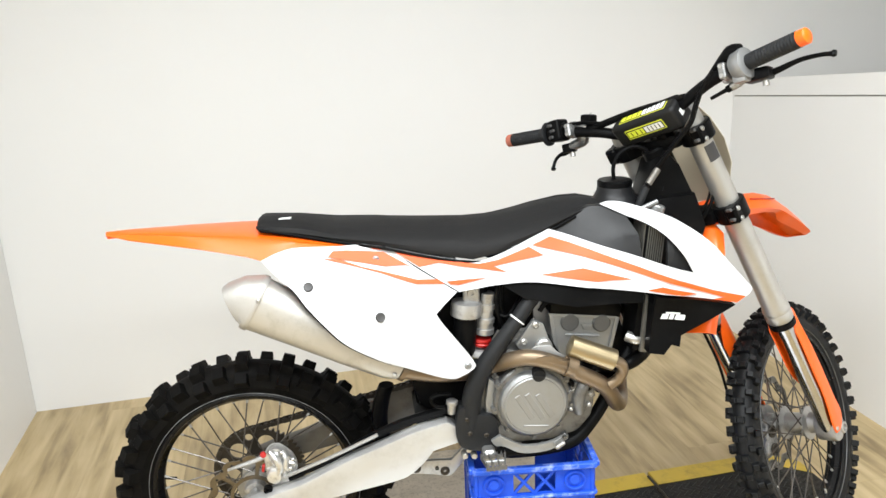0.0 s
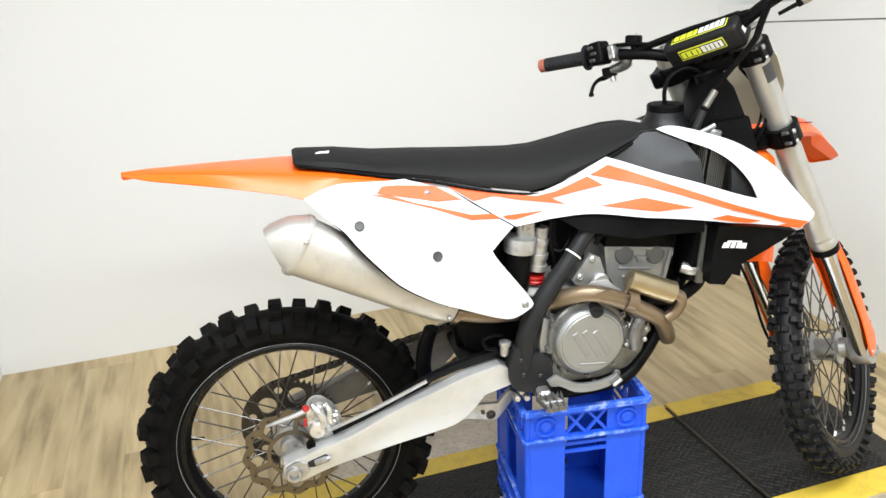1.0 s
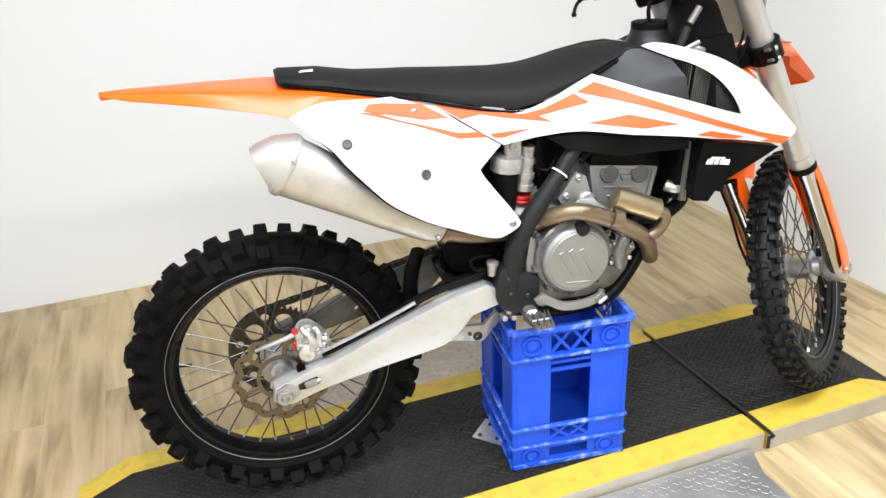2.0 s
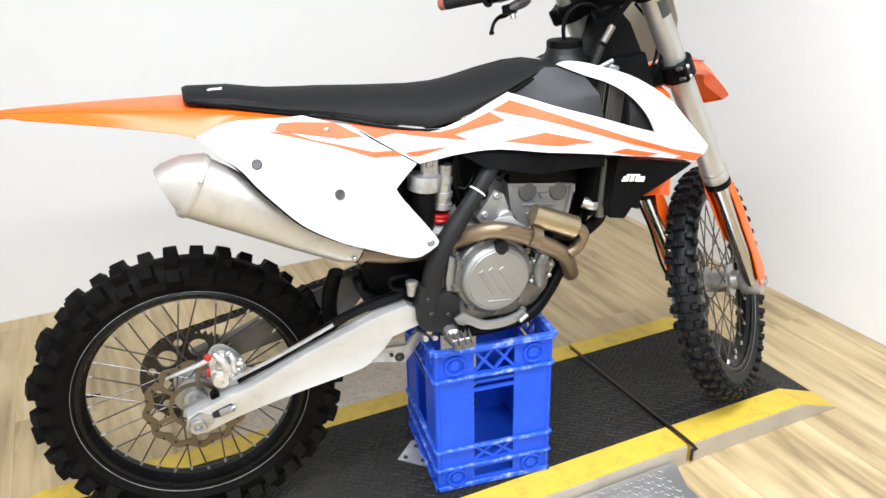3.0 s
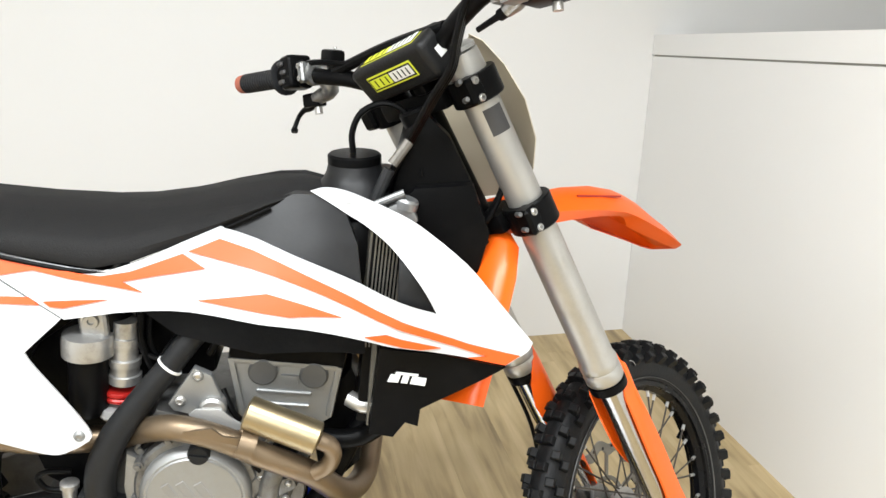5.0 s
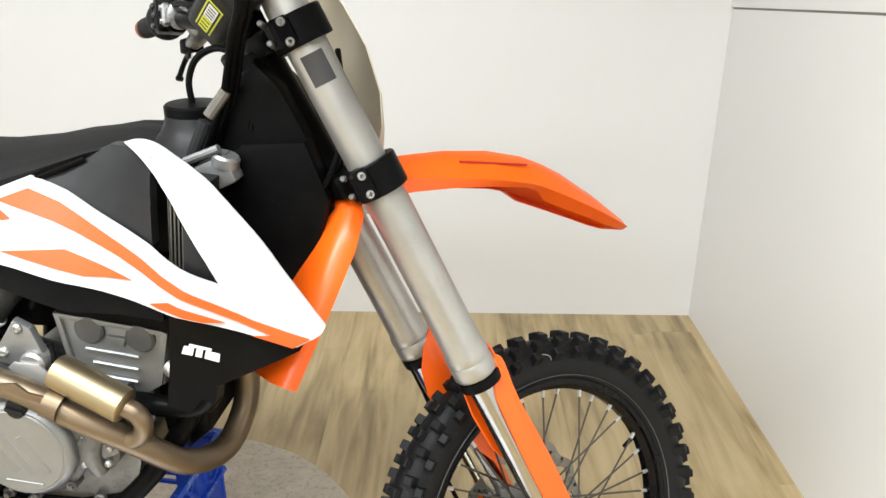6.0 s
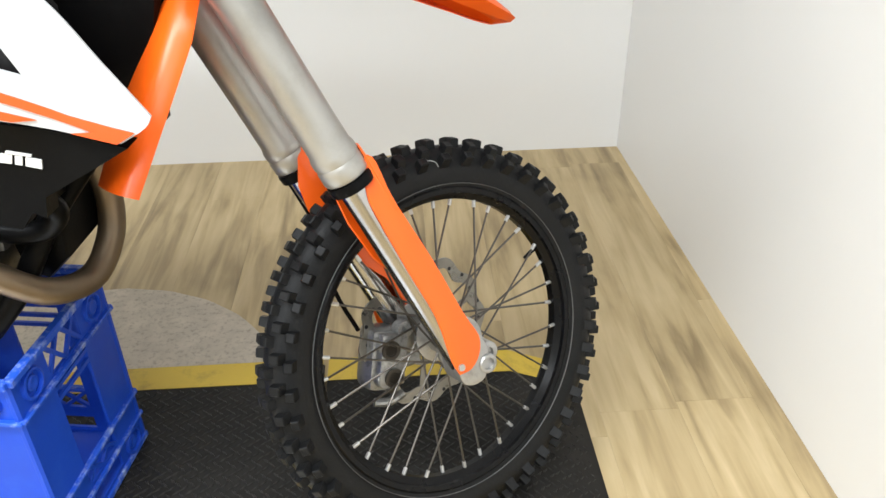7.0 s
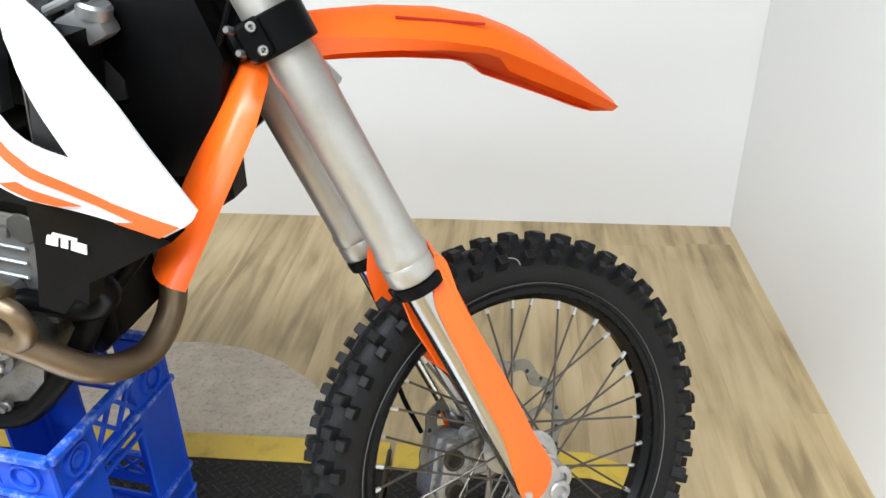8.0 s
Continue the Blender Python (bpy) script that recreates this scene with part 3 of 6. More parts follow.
# --- wheels ---
def wheel(name, m, R, carc, halfw, rim_o, rim_i, pitches, hub_r, label, front):
    """Axle along y, centre at the origin; m puts it in its place."""
    bm = bmesh.new()
    fl = 0.032
    lathe(bm, (0, 0, 0), (0, 1, 0), [(-0.062, 0.016), (-0.058, 0.026), (-0.04, hub_r * 0.62), (-fl - 0.004, hub_r), (-fl + 0.003, hub_r), (-fl + 0.008, hub_r * 0.62), (fl - 0.008, hub_r * 0.62), (fl - 0.003, hub_r), (fl + 0.004, hub_r), (0.04, hub_r * 0.62), (0.058, 0.026), (0.062, 0.016)], 28)
    hub = part(name, bm, M_ALU, bike, label)
    hub.matrix_basis = m
    bm = bmesh.new()
    w = halfw * 0.55
    prof = [(-w, rim_o), (-w - 0.002, rim_o - 0.004), (-w, rim_o - 0.012), (-w * 0.7, rim_i + 0.010), (-w * 0.3, rim_i), (w * 0.3, rim_i), (w * 0.7, rim_i + 0.010), (w, rim_o - 0.012), (w + 0.002, rim_o - 0.004), (w, rim_o)]
    lathe(bm, (0, 0, 0), (0, 1, 0), prof + [(w * 0.8, rim_o - 0.006), (-w * 0.8, rim_o - 0.006), prof[0]], 72)
    part("rim", bm, M_RIM, hub, "black anodised rim")
    bm = bmesh.new()
    h = carc - rim_o
    tp = []
    for i in range(15):
        a = math.pi * i / 14
        tp.append((-math.cos(a) * halfw * (0.78 + 0.22 * math.sin(a)), rim_o - 0.004 + (h + 0.004) * math.sin(a) ** 0.75))
    tp = [(-w * 0.9, rim_o - 0.005)] + tp[1:-1] + [(w * 0.9, rim_o - 0.005)]
    lathe(bm, (0, 0, 0), (0, 1, 0), tp + [tp[0]], 90)
    part("tyre", bm, M_TREAD if front else M_RUB, hub, "black knobbly off-road tyre")
    for s in (-1, 1):
        bm = bmesh.new()
        lathe(bm, (0, 0, 0), (0, 1, 0), [(s * (w + 0.006), rim_o + 0.0038), (s * (w + 0.0075), rim_o + 0.0045), (s * (w + 0.006), rim_o + 0.0052), (s * (w + 0.0045), rim_o + 0.0045), (s * (w + 0.006), rim_o + 0.0038)], 90)
        part("pinstripe", bm, M_DIMSTRIPE if front else M_STRIPE, hub, "thin white line at the tyre bead")

    def knob(sx, sy, sz):
        b = bmesh.new()
        v = box(b, (0, 0, 0), (sx, sy, sz))
        for q in b.verts:
            if q.co.z > 0:
                q.co.x *= 0.84
                q.co.y *= 0.86
        es = [e for e in b.edges if all(q.co.z > 0 for q in e.verts)]
        bmesh.ops.bevel(b, geom=es, offset=0.0014, segments=1, affect="EDGES")
        return mesh_of("tread_knob", b, M_TREAD if front else M_RUB, 0)

    depth = R - carc
    kc, ks = (knob(0.0170, 0.0185, depth + 0.007), knob(0.0178, 0.0155, depth + 0.010)) if front else (knob(0.0335, 0.036, depth + 0.012), knob(0.0345, 0.030, depth + 0.014))
    step = 2 * math.pi / pitches
    for i in range(pitches):
        a = i * step
        spots = [(0.17, 0.0), (-0.17, 0.0), (0.56, 0.5), (-0.56, 0.5)] if front else [(0.30, 0.0), (-0.30, 0.0), (0.66, 0.5), (-0.66, 0.5)]
        for f, d in spots:
            ang = f * 1.25
            aa = a + d * step
            off = halfw * math.sin(ang) * 0.98
            rr = (carc - halfw * 0.9) + halfw * 0.9 * math.cos(ang) + depth / 2 - 0.004
            piece("tread_knob", kc, hub, Matrix.Rotation(aa, 4, "Y") @ Matrix.Translation((0, off, rr)) @ Matrix.Rotation(-ang * 0.8, 4, "X"))
        for s in (-1, 1):
            ang = s * 1.18
            aa = a + (0.25 if front else 0.0) * step
            off = halfw * math.sin(ang) * 0.93
            rr = (carc - halfw * 0.95) + halfw * 0.95 * math.cos(ang) + depth / 2 - 0.006
            piece("tread_knob", ks, hub, Matrix.Rotation(aa, 4, "Y") @ Matrix.Translation((0, off, rr)) @ Matrix.Rotation(-ang * 0.72, 4, "X"))
    # 36 crossed spokes and their nipples
    hr, rr = hub_r * 0.92, rim_i + 0.002
    lean = radians(58 if not front else 48)
    kinds = {}
    for s in (-1, 1):
        for d in (-1, 1):
            b = bmesh.new()
            p1 = Vector((0, s * 0.004, rr))
            p0 = Vector((math.sin(d * lean) * hr, s * fl, math.cos(d * lean) * hr))
            rod(b, p0, p1, 0.0019, 6)
            nb = bmesh.new()
            q = p1 + (p0 - p1).normalized() * (0.014 if front else 0.012)
            rod(nb, p1, q, 0.0034 if front else 0.0032, 8)
            kinds[s, d] = mesh_of("spoke", b, M_SPOKE), mesh_of("nipple", nb, M_NIP if front else M_ALU)
    for i in range(36):
        s = 1 if i % 2 else -1
        d = 1 if (i // 2) % 2 else -1
        sp, npl = kinds[s, d]
        mm = Matrix.Rotation(i * 2 * math.pi / 36, 4, "Y")
        piece("spoke", sp, hub, mm)
        piece("nipple", npl, hub, mm)
    bm = bmesh.new()
    rod(bm, (0, 0, rim_i - 0.03), (0, 0, rim_i + 0.004), 0.004, 8)
    ob = part("valve_stem", bm, M_BLACK, hub)
    ob.matrix_basis = Matrix.Rotation(radians(-82 if not front else 62), 4, "Y")
    return hub


def petal_disc(b, y, ro, ri, holes, t=0.004, wave=12, amp=0.004):
    """A wavy brake disc: ring with slots, and arms to the carrier."""
    n = 144
    outer = [ro + amp * math.cos(wave * 2 * math.pi * i / n) for i in range(n)]
    inner = [ri + amp * 1.3 * math.cos(wave * 2 * math.pi * i / n) for i in range(n)]
    vs = []
    for yy in (y, y + t):
        for rad in (outer, inner):
            vs.append([b.verts.new((r * math.sin(2 * math.pi * i / n), yy, r * math.cos(2 * math.pi * i / n))) for i, r in enumerate(rad)])
    for i in range(n):
        j = (i + 1) % n
        for p, q in ((0, 1), (2, 3), (0, 2), (1, 3)):
            b.faces.new((vs[p][i], vs[p][j], vs[q][j], vs[q][i]))


def disc_arms(hub, y, ri, holes, steel, t=0.004):
    b = bmesh.new()
    mid = (ri + holes) / 2
    box(b, (0, y + t / 2, mid), (0.011, t * 0.9, ri - holes + 0.014), bev=0.001)
    me = mesh_of("disc_arm", b, steel)
    for k in range(6):
        piece("disc_arm", me, hub, Matrix.Rotation(k * math.pi / 3 + 0.2, 4, "Y"))
    b = bmesh.new()
    lathe(b, (0, y, 0), (0, 1, 0), [(0, holes - 0.006), (0, holes + 0.003), (t, holes + 0.003), (t, holes - 0.006), (0, holes - 0.006)], 36)
    part("disc_carrier", b, steel, hub)
    # drilled holes in the braking ring
    b = bmesh.new()
    lathe(b, (0, y - 0.0004, ri + 0.009), (0, 1, 0), [(0, 0.0035), (t + 0.0008, 0.0035)], 10)
    me = mesh_of("disc_hole", b, M_HOLE)
    for k in range(24):
        piece("disc_hole", me, hub, Matrix.Rotation(k * math.pi / 12 + 0.07, 4, "Y") @ Matrix.Translation((0, 0, 0.004 * (k % 2))))


REAR = Matrix.Translation((0.004, 0, 0.4025))
rear = wheel("rear_wheel", REAR, 0.350, 0.333, 0.056, 0.2575, 0.232, 19, 0.046, "rear wheel with silver hub and dark spokes", False)
# the wheel stands a little further round than the fork legs
FRONT = Matrix.Translation(HEAD) @ Matrix.Rotation(STEER + radians(4.5), 4, AXIS) @ Matrix.Translation(-HEAD) @ Matrix.Translation((1.506, 0.008, 0.394))
front = wheel("front_wheel", FRONT, 0.3435, 0.3315, 0.040, 0.2640, 0.2410, 44, 0.046, "front wheel with silver hub and dark spokes", True)
bm = bmesh.new(); petal_disc(bm, -0.078, 0.111, 0.093, 0.056)
part("brake_disc", bm, M_DISC, rear, "wavy brown-tinted steel brake disc")
disc_arms(rear, -0.078, 0.093, 0.056, M_DISC)
bm = bmesh.new(); tube(bm, [(-.030, -.037, .312), (-.020, -.039, .312), (-.010, -.040, .308), (-.006, -.041, .300)], .0007, 5, 4)
part("tyre_whisker", bm, M_STRIPE, front, "pale loose rubber whisker")
bm = bmesh.new(); petal_disc(bm, 0.070, 0.131, 0.110, 0.06, amp=0.005)
part("brake_disc", bm, M_FRONTDISC, front, "wavy steel brake disc")
disc_arms(front, 0.070, 0.110, 0.06, M_FRONTDISC)
# sprocket: toothed plate with round windows
def holed_plate(b, outer, holes, y0, y1):
    """A flat plate across y, cut to an outline with holes through it."""
    loops = [outer] + holes
    faces = tessellate_polygon([[Vector((x, z, 0)) for x, z in lp] for lp in loops])
    sides = []
    for y in (y0, y1):
        sides.append([b.verts.new((x, y, z)) for lp in loops for x, z in lp])
        for t in faces:
            b.faces.new([sides[-1][i] for i in t])
    k = 0
    for lp in loops:
        for i in range(len(lp)):
            p, q = k + i, k + (i + 1) % len(lp)
            b.faces.new((sides[0][p], sides[0][q], sides[1][q], sides[1][p]))
        k += len(lp)


def circle(cx, cz, r, seg=16):
    return [(cx + r * math.cos(2 * math.pi * i / seg), cz + r * math.sin(2 * math.pi * i / seg)) for i in range(seg)]


bm = bmesh.new()
n = 50 * 4
ro = [0.118 if i % 4 in (0, 1) else 0.110 for i in range(n)]
teeth = [(r * math.sin(2 * math.pi * i / n), r * math.cos(2 * math.pi * i / n)) for i, r in enumerate(ro)]
windows = [circle(0, 0, .042, 28)]
for k in range(6):
    a = k * math.pi / 3 + .3
    windows.append(circle(math.sin(a) * .075, math.cos(a) * .075, .0225))
    a += math.pi / 6
    windows.append(circle(math.sin(a) * .094, math.cos(a) * .094, .0105, 12))
holed_plate(bm, teeth, windows, .058, .064)
part("sprocket", bm, M_CHAIN, rear, "dark toothed rear sprocket")

# --- chain: links round the sprocket and along both runs ---
ch = []
cx, cz, cr, fx, fz, fr = 0.004, 0.4025, 0.114, 0.545, 0.60, 0.03
d = Vector((fx - cx, fz - cz))
base = math.atan2(d.y, d.x)
gam = math.asin((cr - fr) / d.length)
a_up, a_lo = base + math.pi / 2 + gam * -1 + 0 * gam, base - math.pi / 2 + gam
up0 = Vector((cx + cr * math.cos(a_up), cz + cr * math.sin(a_up)))
up1 = Vector((fx + fr * math.cos(a_up), fz + fr * math.sin(a_up)))
lo0 = Vector((cx + cr * math.cos(a_lo), cz + cr * math.sin(a_lo)))
lo1 = Vector((fx + fr * math.cos(a_lo), fz + fr * math.sin(a_lo)))
line = []
for p, q in ((up1, up0),):
    line += [p.lerp(q, i / 34) for i in range(35)]
a = a_up
while a < a_lo + 2 * math.pi:
    line.append(Vector((cx + cr * math.cos(a), cz + cr * math.sin(a))))
    a += 0.139
line += [lo0.lerp(lo1, i / 34) for i in range(35)]
bm = bmesh.new()
for i, (p, q) in enumerate(zip(line, line[1:])):
    mid, e = (p + q) / 2, q - p
    for s in (-1, 1):
        box(bm, (mid.x, 0.061 + s * (0.0085 if i % 2 else 0.0062), mid.y), (e.length * 1.28, 0.002, 0.012), Matrix.Rotation(-math.atan2(e.y, e.x), 3, "Y"), bev=0.0008)
    rod(bm, (p.x, 0.052, p.y), (p.x, 0.070, p.y), 0.005, 8)
part("drive_chain", bm, M_CHAIN, bike, "oily dark drive chain")

# --- swingarm ---
arm = [(-.022, .386), (-.016, .423), (.05, .446), (.135, .470), (.237, .516), (.331, .55), (.412, .579), (.487, .596), (.52, .575), (.52, .54), (.451, .521), (.43, .495), (.394, .464), (.353, .449), (.23, .427), (.097, .398), (.02, .372)]
bm = bmesh.new(); prism(bm, smooth_poly(arm, 30, 3), -0.152, -0.112, 0.007)
swing = part("swingarm", bm, M_SWING, bike, "silver cast swingarm, scuffed")
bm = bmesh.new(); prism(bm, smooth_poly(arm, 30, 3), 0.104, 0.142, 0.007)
part("swingarm_leg", bm, M_FARLEG, swing, "far leg of the swingarm, grimy and darkened for shade")
bm = bmesh.new(); box(bm, (0.46, 0, 0.553), (0.08, 0.24, 0.05), Matrix.Rotation(radians(-22), 3, "Y"), 0.012, 2)
part("swingarm_bridge", bm, M_BLACK, swing)
# Black block added for the shaded hollow round the shock absorber.
bm = bmesh.new(); prism(bm, [(.43, .60), (.41, .68), (.47, .73), (.55, .72), (.575, .60), (.56, .53), (.50, .55)], -0.06, 0.075, 0.01)
part("shock_dark_filler", bm, M_BLACK, bike, "black block filling the dark space round the shock absorber")
bm = bmesh.new(); tube(bm, [(.09, -.135, .484), (.2, -.137, .524), (.32, -.135, .572)], 0.0045, 8, 3)
part("brake_line_guide", bm, M_ALU, swing)
bm = bmesh.new(); tube(bm, [(.10, -.128, .472), (.2, -.127, .510), (.28, -.125, .552), (.38, -.122, .590), (.49, -.118, .612)], [0.005, .006, 0.009, 0.012, 0.012], 8, 3, 0.8)
part("chain_slider", bm, M_BLACK, swing, "black rubbing strip on top of the swingarm")
bm = bmesh.new(); prism(bm, smooth_poly([(.022, .412), (.040, .424), (.078, .436), (.088, .428), (.084, .416), (.050, .408)], 50, 3), -.1535, -.148, .001)
part("adjuster_slot", bm, M_HOLE, swing, "dark chain adjuster slot")
bm = bmesh.new(); box(bm, (0.066, -0.155, 0.423), (0.030, 0.012, 0.014), Matrix.Rotation(radians(-14), 3, "Y"), 0.004, 2)
lathe(bm, (.082, -.156, .427), (1, 0, .25), [(-.006, .0055), (.006, .0055)], 6)
part("chain_adjuster", bm, M_COVER, swing)
bm = bmesh.new(); prism(bm, smooth_poly([(-.018, .392), (-.012, .418), (.012, .430), (.036, .424), (.040, .402), (.020, .386), (-.004, .380)], 50, 3), -.160, -.146, .004)
part("axle_block", bm, M_ALU, swing, "cast axle block")
bm = bmesh.new(); lathe(bm, (0.004, 0.15, 0.4025), (0, -1, 0), [(0, 0.014), (0.298, 0.014), (0.298, 0.019), (0.316, 0.0185), (0.320, 0.016), (0.320, 0.0105), (0.300, 0.010), (0.300, 0)], 20)
axle = part("rear_axle", bm, M_ALU, bike, "hollow silver axle end")
bm = bmesh.new(); lathe(bm, (.004, -.1505, .4025), (0, -1, 0), [(0, .0100), (.006, .0100), (.006, 0)], 16)
part("axle_bore", bm, M_HOLE, axle, "dark hollow of the axle")
# rear caliper: cast body, piston boss, mounting eyes and carrier
bm = bmesh.new()
prism(bm, smooth_poly([(.046, .486), (.044, .526), (.056, .548), (.078, .552), (.096, .540), (.112, .522), (.120, .500), (.116, .482), (.092, .476), (.066, .470)], 60, 3), -.118, -.082, .012)
lathe(bm, (.066, -.112, .482), (0, -1, 0), [(0, .0195), (.014, .0190), (.018, .0165), (.019, .012), (.019, 0)], 26)
lathe(bm, (.072, -.110, .524), (.1, -1, .1), [(0, .018), (.012, .017), (.016, .013), (.013, .009), (.013, 0)], 22)
lathe(bm, (.106, -.110, .500), (.1, -1, .1), [(0, .016), (.014, .0155), (.017, .012), (.012, .0095), (.012, 0)], 20)
tube(bm, [(.060, -.118, .545), (.074, -.127, .530), (.082, -.128, .508), (.076, -.125, .488)], [.006, .009, .009, .007], 10, 4)
tube(bm, [(.090, -.118, .545), (.098, -.126, .528), (.096, -.126, .506), (.104, -.122, .486)], [.006, .007, .008, .007], 10, 4)
tube(bm, [(.050, -.112, .500), (.072, -.122, .500), (.094, -.122, .512), (.118, -.112, .512)], [.005, .006, .006, .004], 8, 4)
cal = part("rear_caliper", bm, M_CALIPER, bike, "bright cast rear brake caliper")
bm = bmesh.new()
prism(bm, smooth_poly([(.064, .470), (.058, .448), (.036, .432), (.006, .428), (-.02, .418), (-.026, .400), (-.008, .392), (.03, .404), (.066, .424), (.096, .446), (.112, .470), (.09, .478)], 60, 3), -.112, -.094, .004)
part("caliper_bracket", bm, M_ALU, cal, "cast caliper bracket")
bm = bmesh.new(); tube(bm, [(-.046, -.10, .497), (-.016, -.105, .508), (.022, -.108, .520), (.046, -.108, .528)], [.004, .005, .006, .007], 10, 4, .7)
part("caliper_arm", bm, M_ALU, cal)
bm = bmesh.new(); lathe(bm, (.048, -.125, .452), (0, -1, 0), [(0, .011), (.010, .0105), (.010, .006), (.004, .005), (.004, 0)], 14)
part("guide_boot", bm, M_BLACK, cal, "black rubber guide boot")
bolts(cal, [(.106, -.128, .500), (.072, -.127, .524), (.088, -.124, .542), (.112, -.118, .518)], 0.0065, 0.004)
bm = bmesh.new(); lathe(bm, (.046, -.128, .545), (.2, -1, .4), [(-.008, .0075), (.004, .0075), (.006, .005), (.006, 0)], 12)
part("bleed_cap", bm, M_RED, cal, "red plastic cap")
bm = bmesh.new(); box(bm, (0.041, -0.116, 0.503), (0.007, 0.010, 0.020), Matrix.Rotation(radians(10), 3, "Y"), 0.002)
part("pad_clip", bm, M_RED, cal, "red clip")

# --- frame ---
bm = bmesh.new()
for s in (-1, 1):
    tube(bm, [(1.10, s * .022, 1.02), (1.0, s * .035, .98), (.86, s * .085, .93), (.73, s * .122, .900), (.702, s * .130, .883), (.661, s * .143, .835), (.620, s * .152, .787), (.578, s * .157, .732), (.555, s * .157, .682), (.546, s * .154, .638), (.545, s * .148, .585), (.552, s * .142, .535)], [.02, .02, .019, .018, .018, .018, .0195, .022, .0235, .0235, .0235, .021], 14, 4)
frame_part = part("frame", bm, M_FRAME, bike, "black tubular steel frame")
bm = bmesh.new()
for s in (-1, 1):
    tube(bm, [(1.09, s * .02, .93), (1.02, s * .05, .80), (.945, s * .09, .70), (.885, s * .115, .60), (.846, s * .128, .55), (.80, s * .138, .508), (.73, s * .142, .496), (.64, s * .142, .496), (.57, s * .135, .51)], 0.0165, 12, 4)
part("cradle", bm, M_BLACK, frame_part, "black lower frame tubes")
bm = bmesh.new()
loft(bm, [[(1.03, -.05, 1.02), (1.03, .05, 1.02), (1.06, .05, .9), (1.06, -.05, .9)], [(1.10, -.045, 1.1), (1.10, .045, 1.1), (1.13, .045, .93), (1.13, -.045, .93)], [(1.06, -.042, 1.19), (1.06, .042, 1.19), (1.155, .042, .98), (1.155, -.042, .98)]])
part("head_gusset", bm, M_BLACK, frame_part, "black steering head")
bm = bmesh.new(); rod(bm, HEAD + AXIS * 0.70, HEAD + AXIS * 0.93, 0.033, 20)
part("head_tube", bm, M_BLACK, frame_part)
gp = [(1.02, 1.165), (1.05, 1.195), (1.085, 1.16), (1.12, 1.09), (1.15, 1.01), (1.13, .93), (1.08, .86), (1.02, .86), (.985, .93), (.985, 1.04)]
bm = bmesh.new(); prism(bm, gp, -0.05, 0.05, 0.012)
prism(bm, [(1.12, 1.09), (1.15, 1.01), (1.13, .93), (1.08, .86), (1.02, .86), (.985, .93), (.985, 1.04), (1.03, 1.085)], -0.066, 0.066, 0.010)
part("head_shroud", bm, M_BLACK, frame_part, "black plastic cover beside the steering head")
pg = [(.512, .628), (.526, .640), (.560, .618), (.590, .612), (.605, .598), (.609, .545), (.602, .516), (.565, .518), (.522, .530), (.506, .562)]
bm = bmesh.new(); prism(bm, smooth_poly(pg, 50, 3), -0.170, -0.125, 0.006)
guard = part("frame_guard", bm, M_FRAME, bike, "black plastic pivot guard")
bolts(guard, [(.533, -.170, .608), (.538, -.170, .570), (.578, -.170, .562)], 0.0062, 0.003, M_CHAIN)
bm = bmesh.new(); lathe(bm, (0.664, -0.142, 0.838), Vector((0.55, 0.14, 0.62)), [(-0.0018, 0.0175), (-0.0018, 0.0203), (0.0018, 0.0203), (0.0018, 0.0175), (-0.0018, 0.0175)], 24)
part("cable_tie", bm, M_PRINT, frame_part, "white cable tie")

# --- engine ---
bm = bmesh.new()
cc = [(.57, .56), (.60, .505), (.70, .493), (.80, .51), (.845, .57), (.85, .65), (.80, .705), (.70, .73), (.60, .70), (.56, .64)]
prism(bm, smooth_poly(cc, 60, 3), -0.135, 0.125, 0.012)
engine = part("engine", bm, M_CASE, bike, "grey cast single-cylinder engine")
bm = bmesh.new(); lathe(bm, (.692, -.12, .640), (0, -1, 0), [(0, .094), (.045, .094), (.049, .090), (.05, .084)], 48)
side_case = part("clutch_case", bm, M_CASE, engine)
bm = bmesh.new(); lathe(bm, (.692, -.168, .638), (0, -1, 0), [(0, .083), (.010, .083), (.014, .081), (.018, .078), (.021, .074), (.0205, .071), (.0225, .069), (.024, .04), (.0245, 0)], 64)
cover = part("clutch_cover", bm, M_COVER, engine, "round grey clutch cover with three slanted ribs")
for i in range(3):
    bm = bmesh.new(); box(bm, (.668 + i * .024, -.1922, .636), (.014, .0024, .078 - 0.006 * abs(i - 1)), Matrix.Rotation(radians(-30), 3, "Y"), 0.001)
    part("rib", bm, M_CASTDARK, cover)
bm = bmesh.new(); box(bm, (.694, -.1915, .586), (.06, .003, .004), Matrix.Rotation(radians(5), 3, "Y"), 0.001)
part("rib", bm, M_CASTDARK, cover)
for i in range(9):
    a = radians(20 + i * 40)
    x, z = .692 + .094 * math.sin(a), .640 + .094 * math.cos(a)
    bm = bmesh.new(); lathe(bm, (x, -.15, z), (0, -1, 0), [(0, .0085), (.022, .008), (.022, .0046), (.027, .0042), (.027, 0)], 12)
    part("cover_bolt", bm, M_CASE, engine)
bm = bmesh.new(); lathe(bm, (.703, -.165, .712), (0, -1, 0), [(0, .017), (.022, .017), (.026, .014), (.026, 0)], 20)
box(bm, (.703, -.192, .712), (.028, .005, .005), Matrix.Rotation(radians(10), 3, "Y"))
part("oil_filler_cap", bm, M_FRAME, engine, "black oil filler cap")
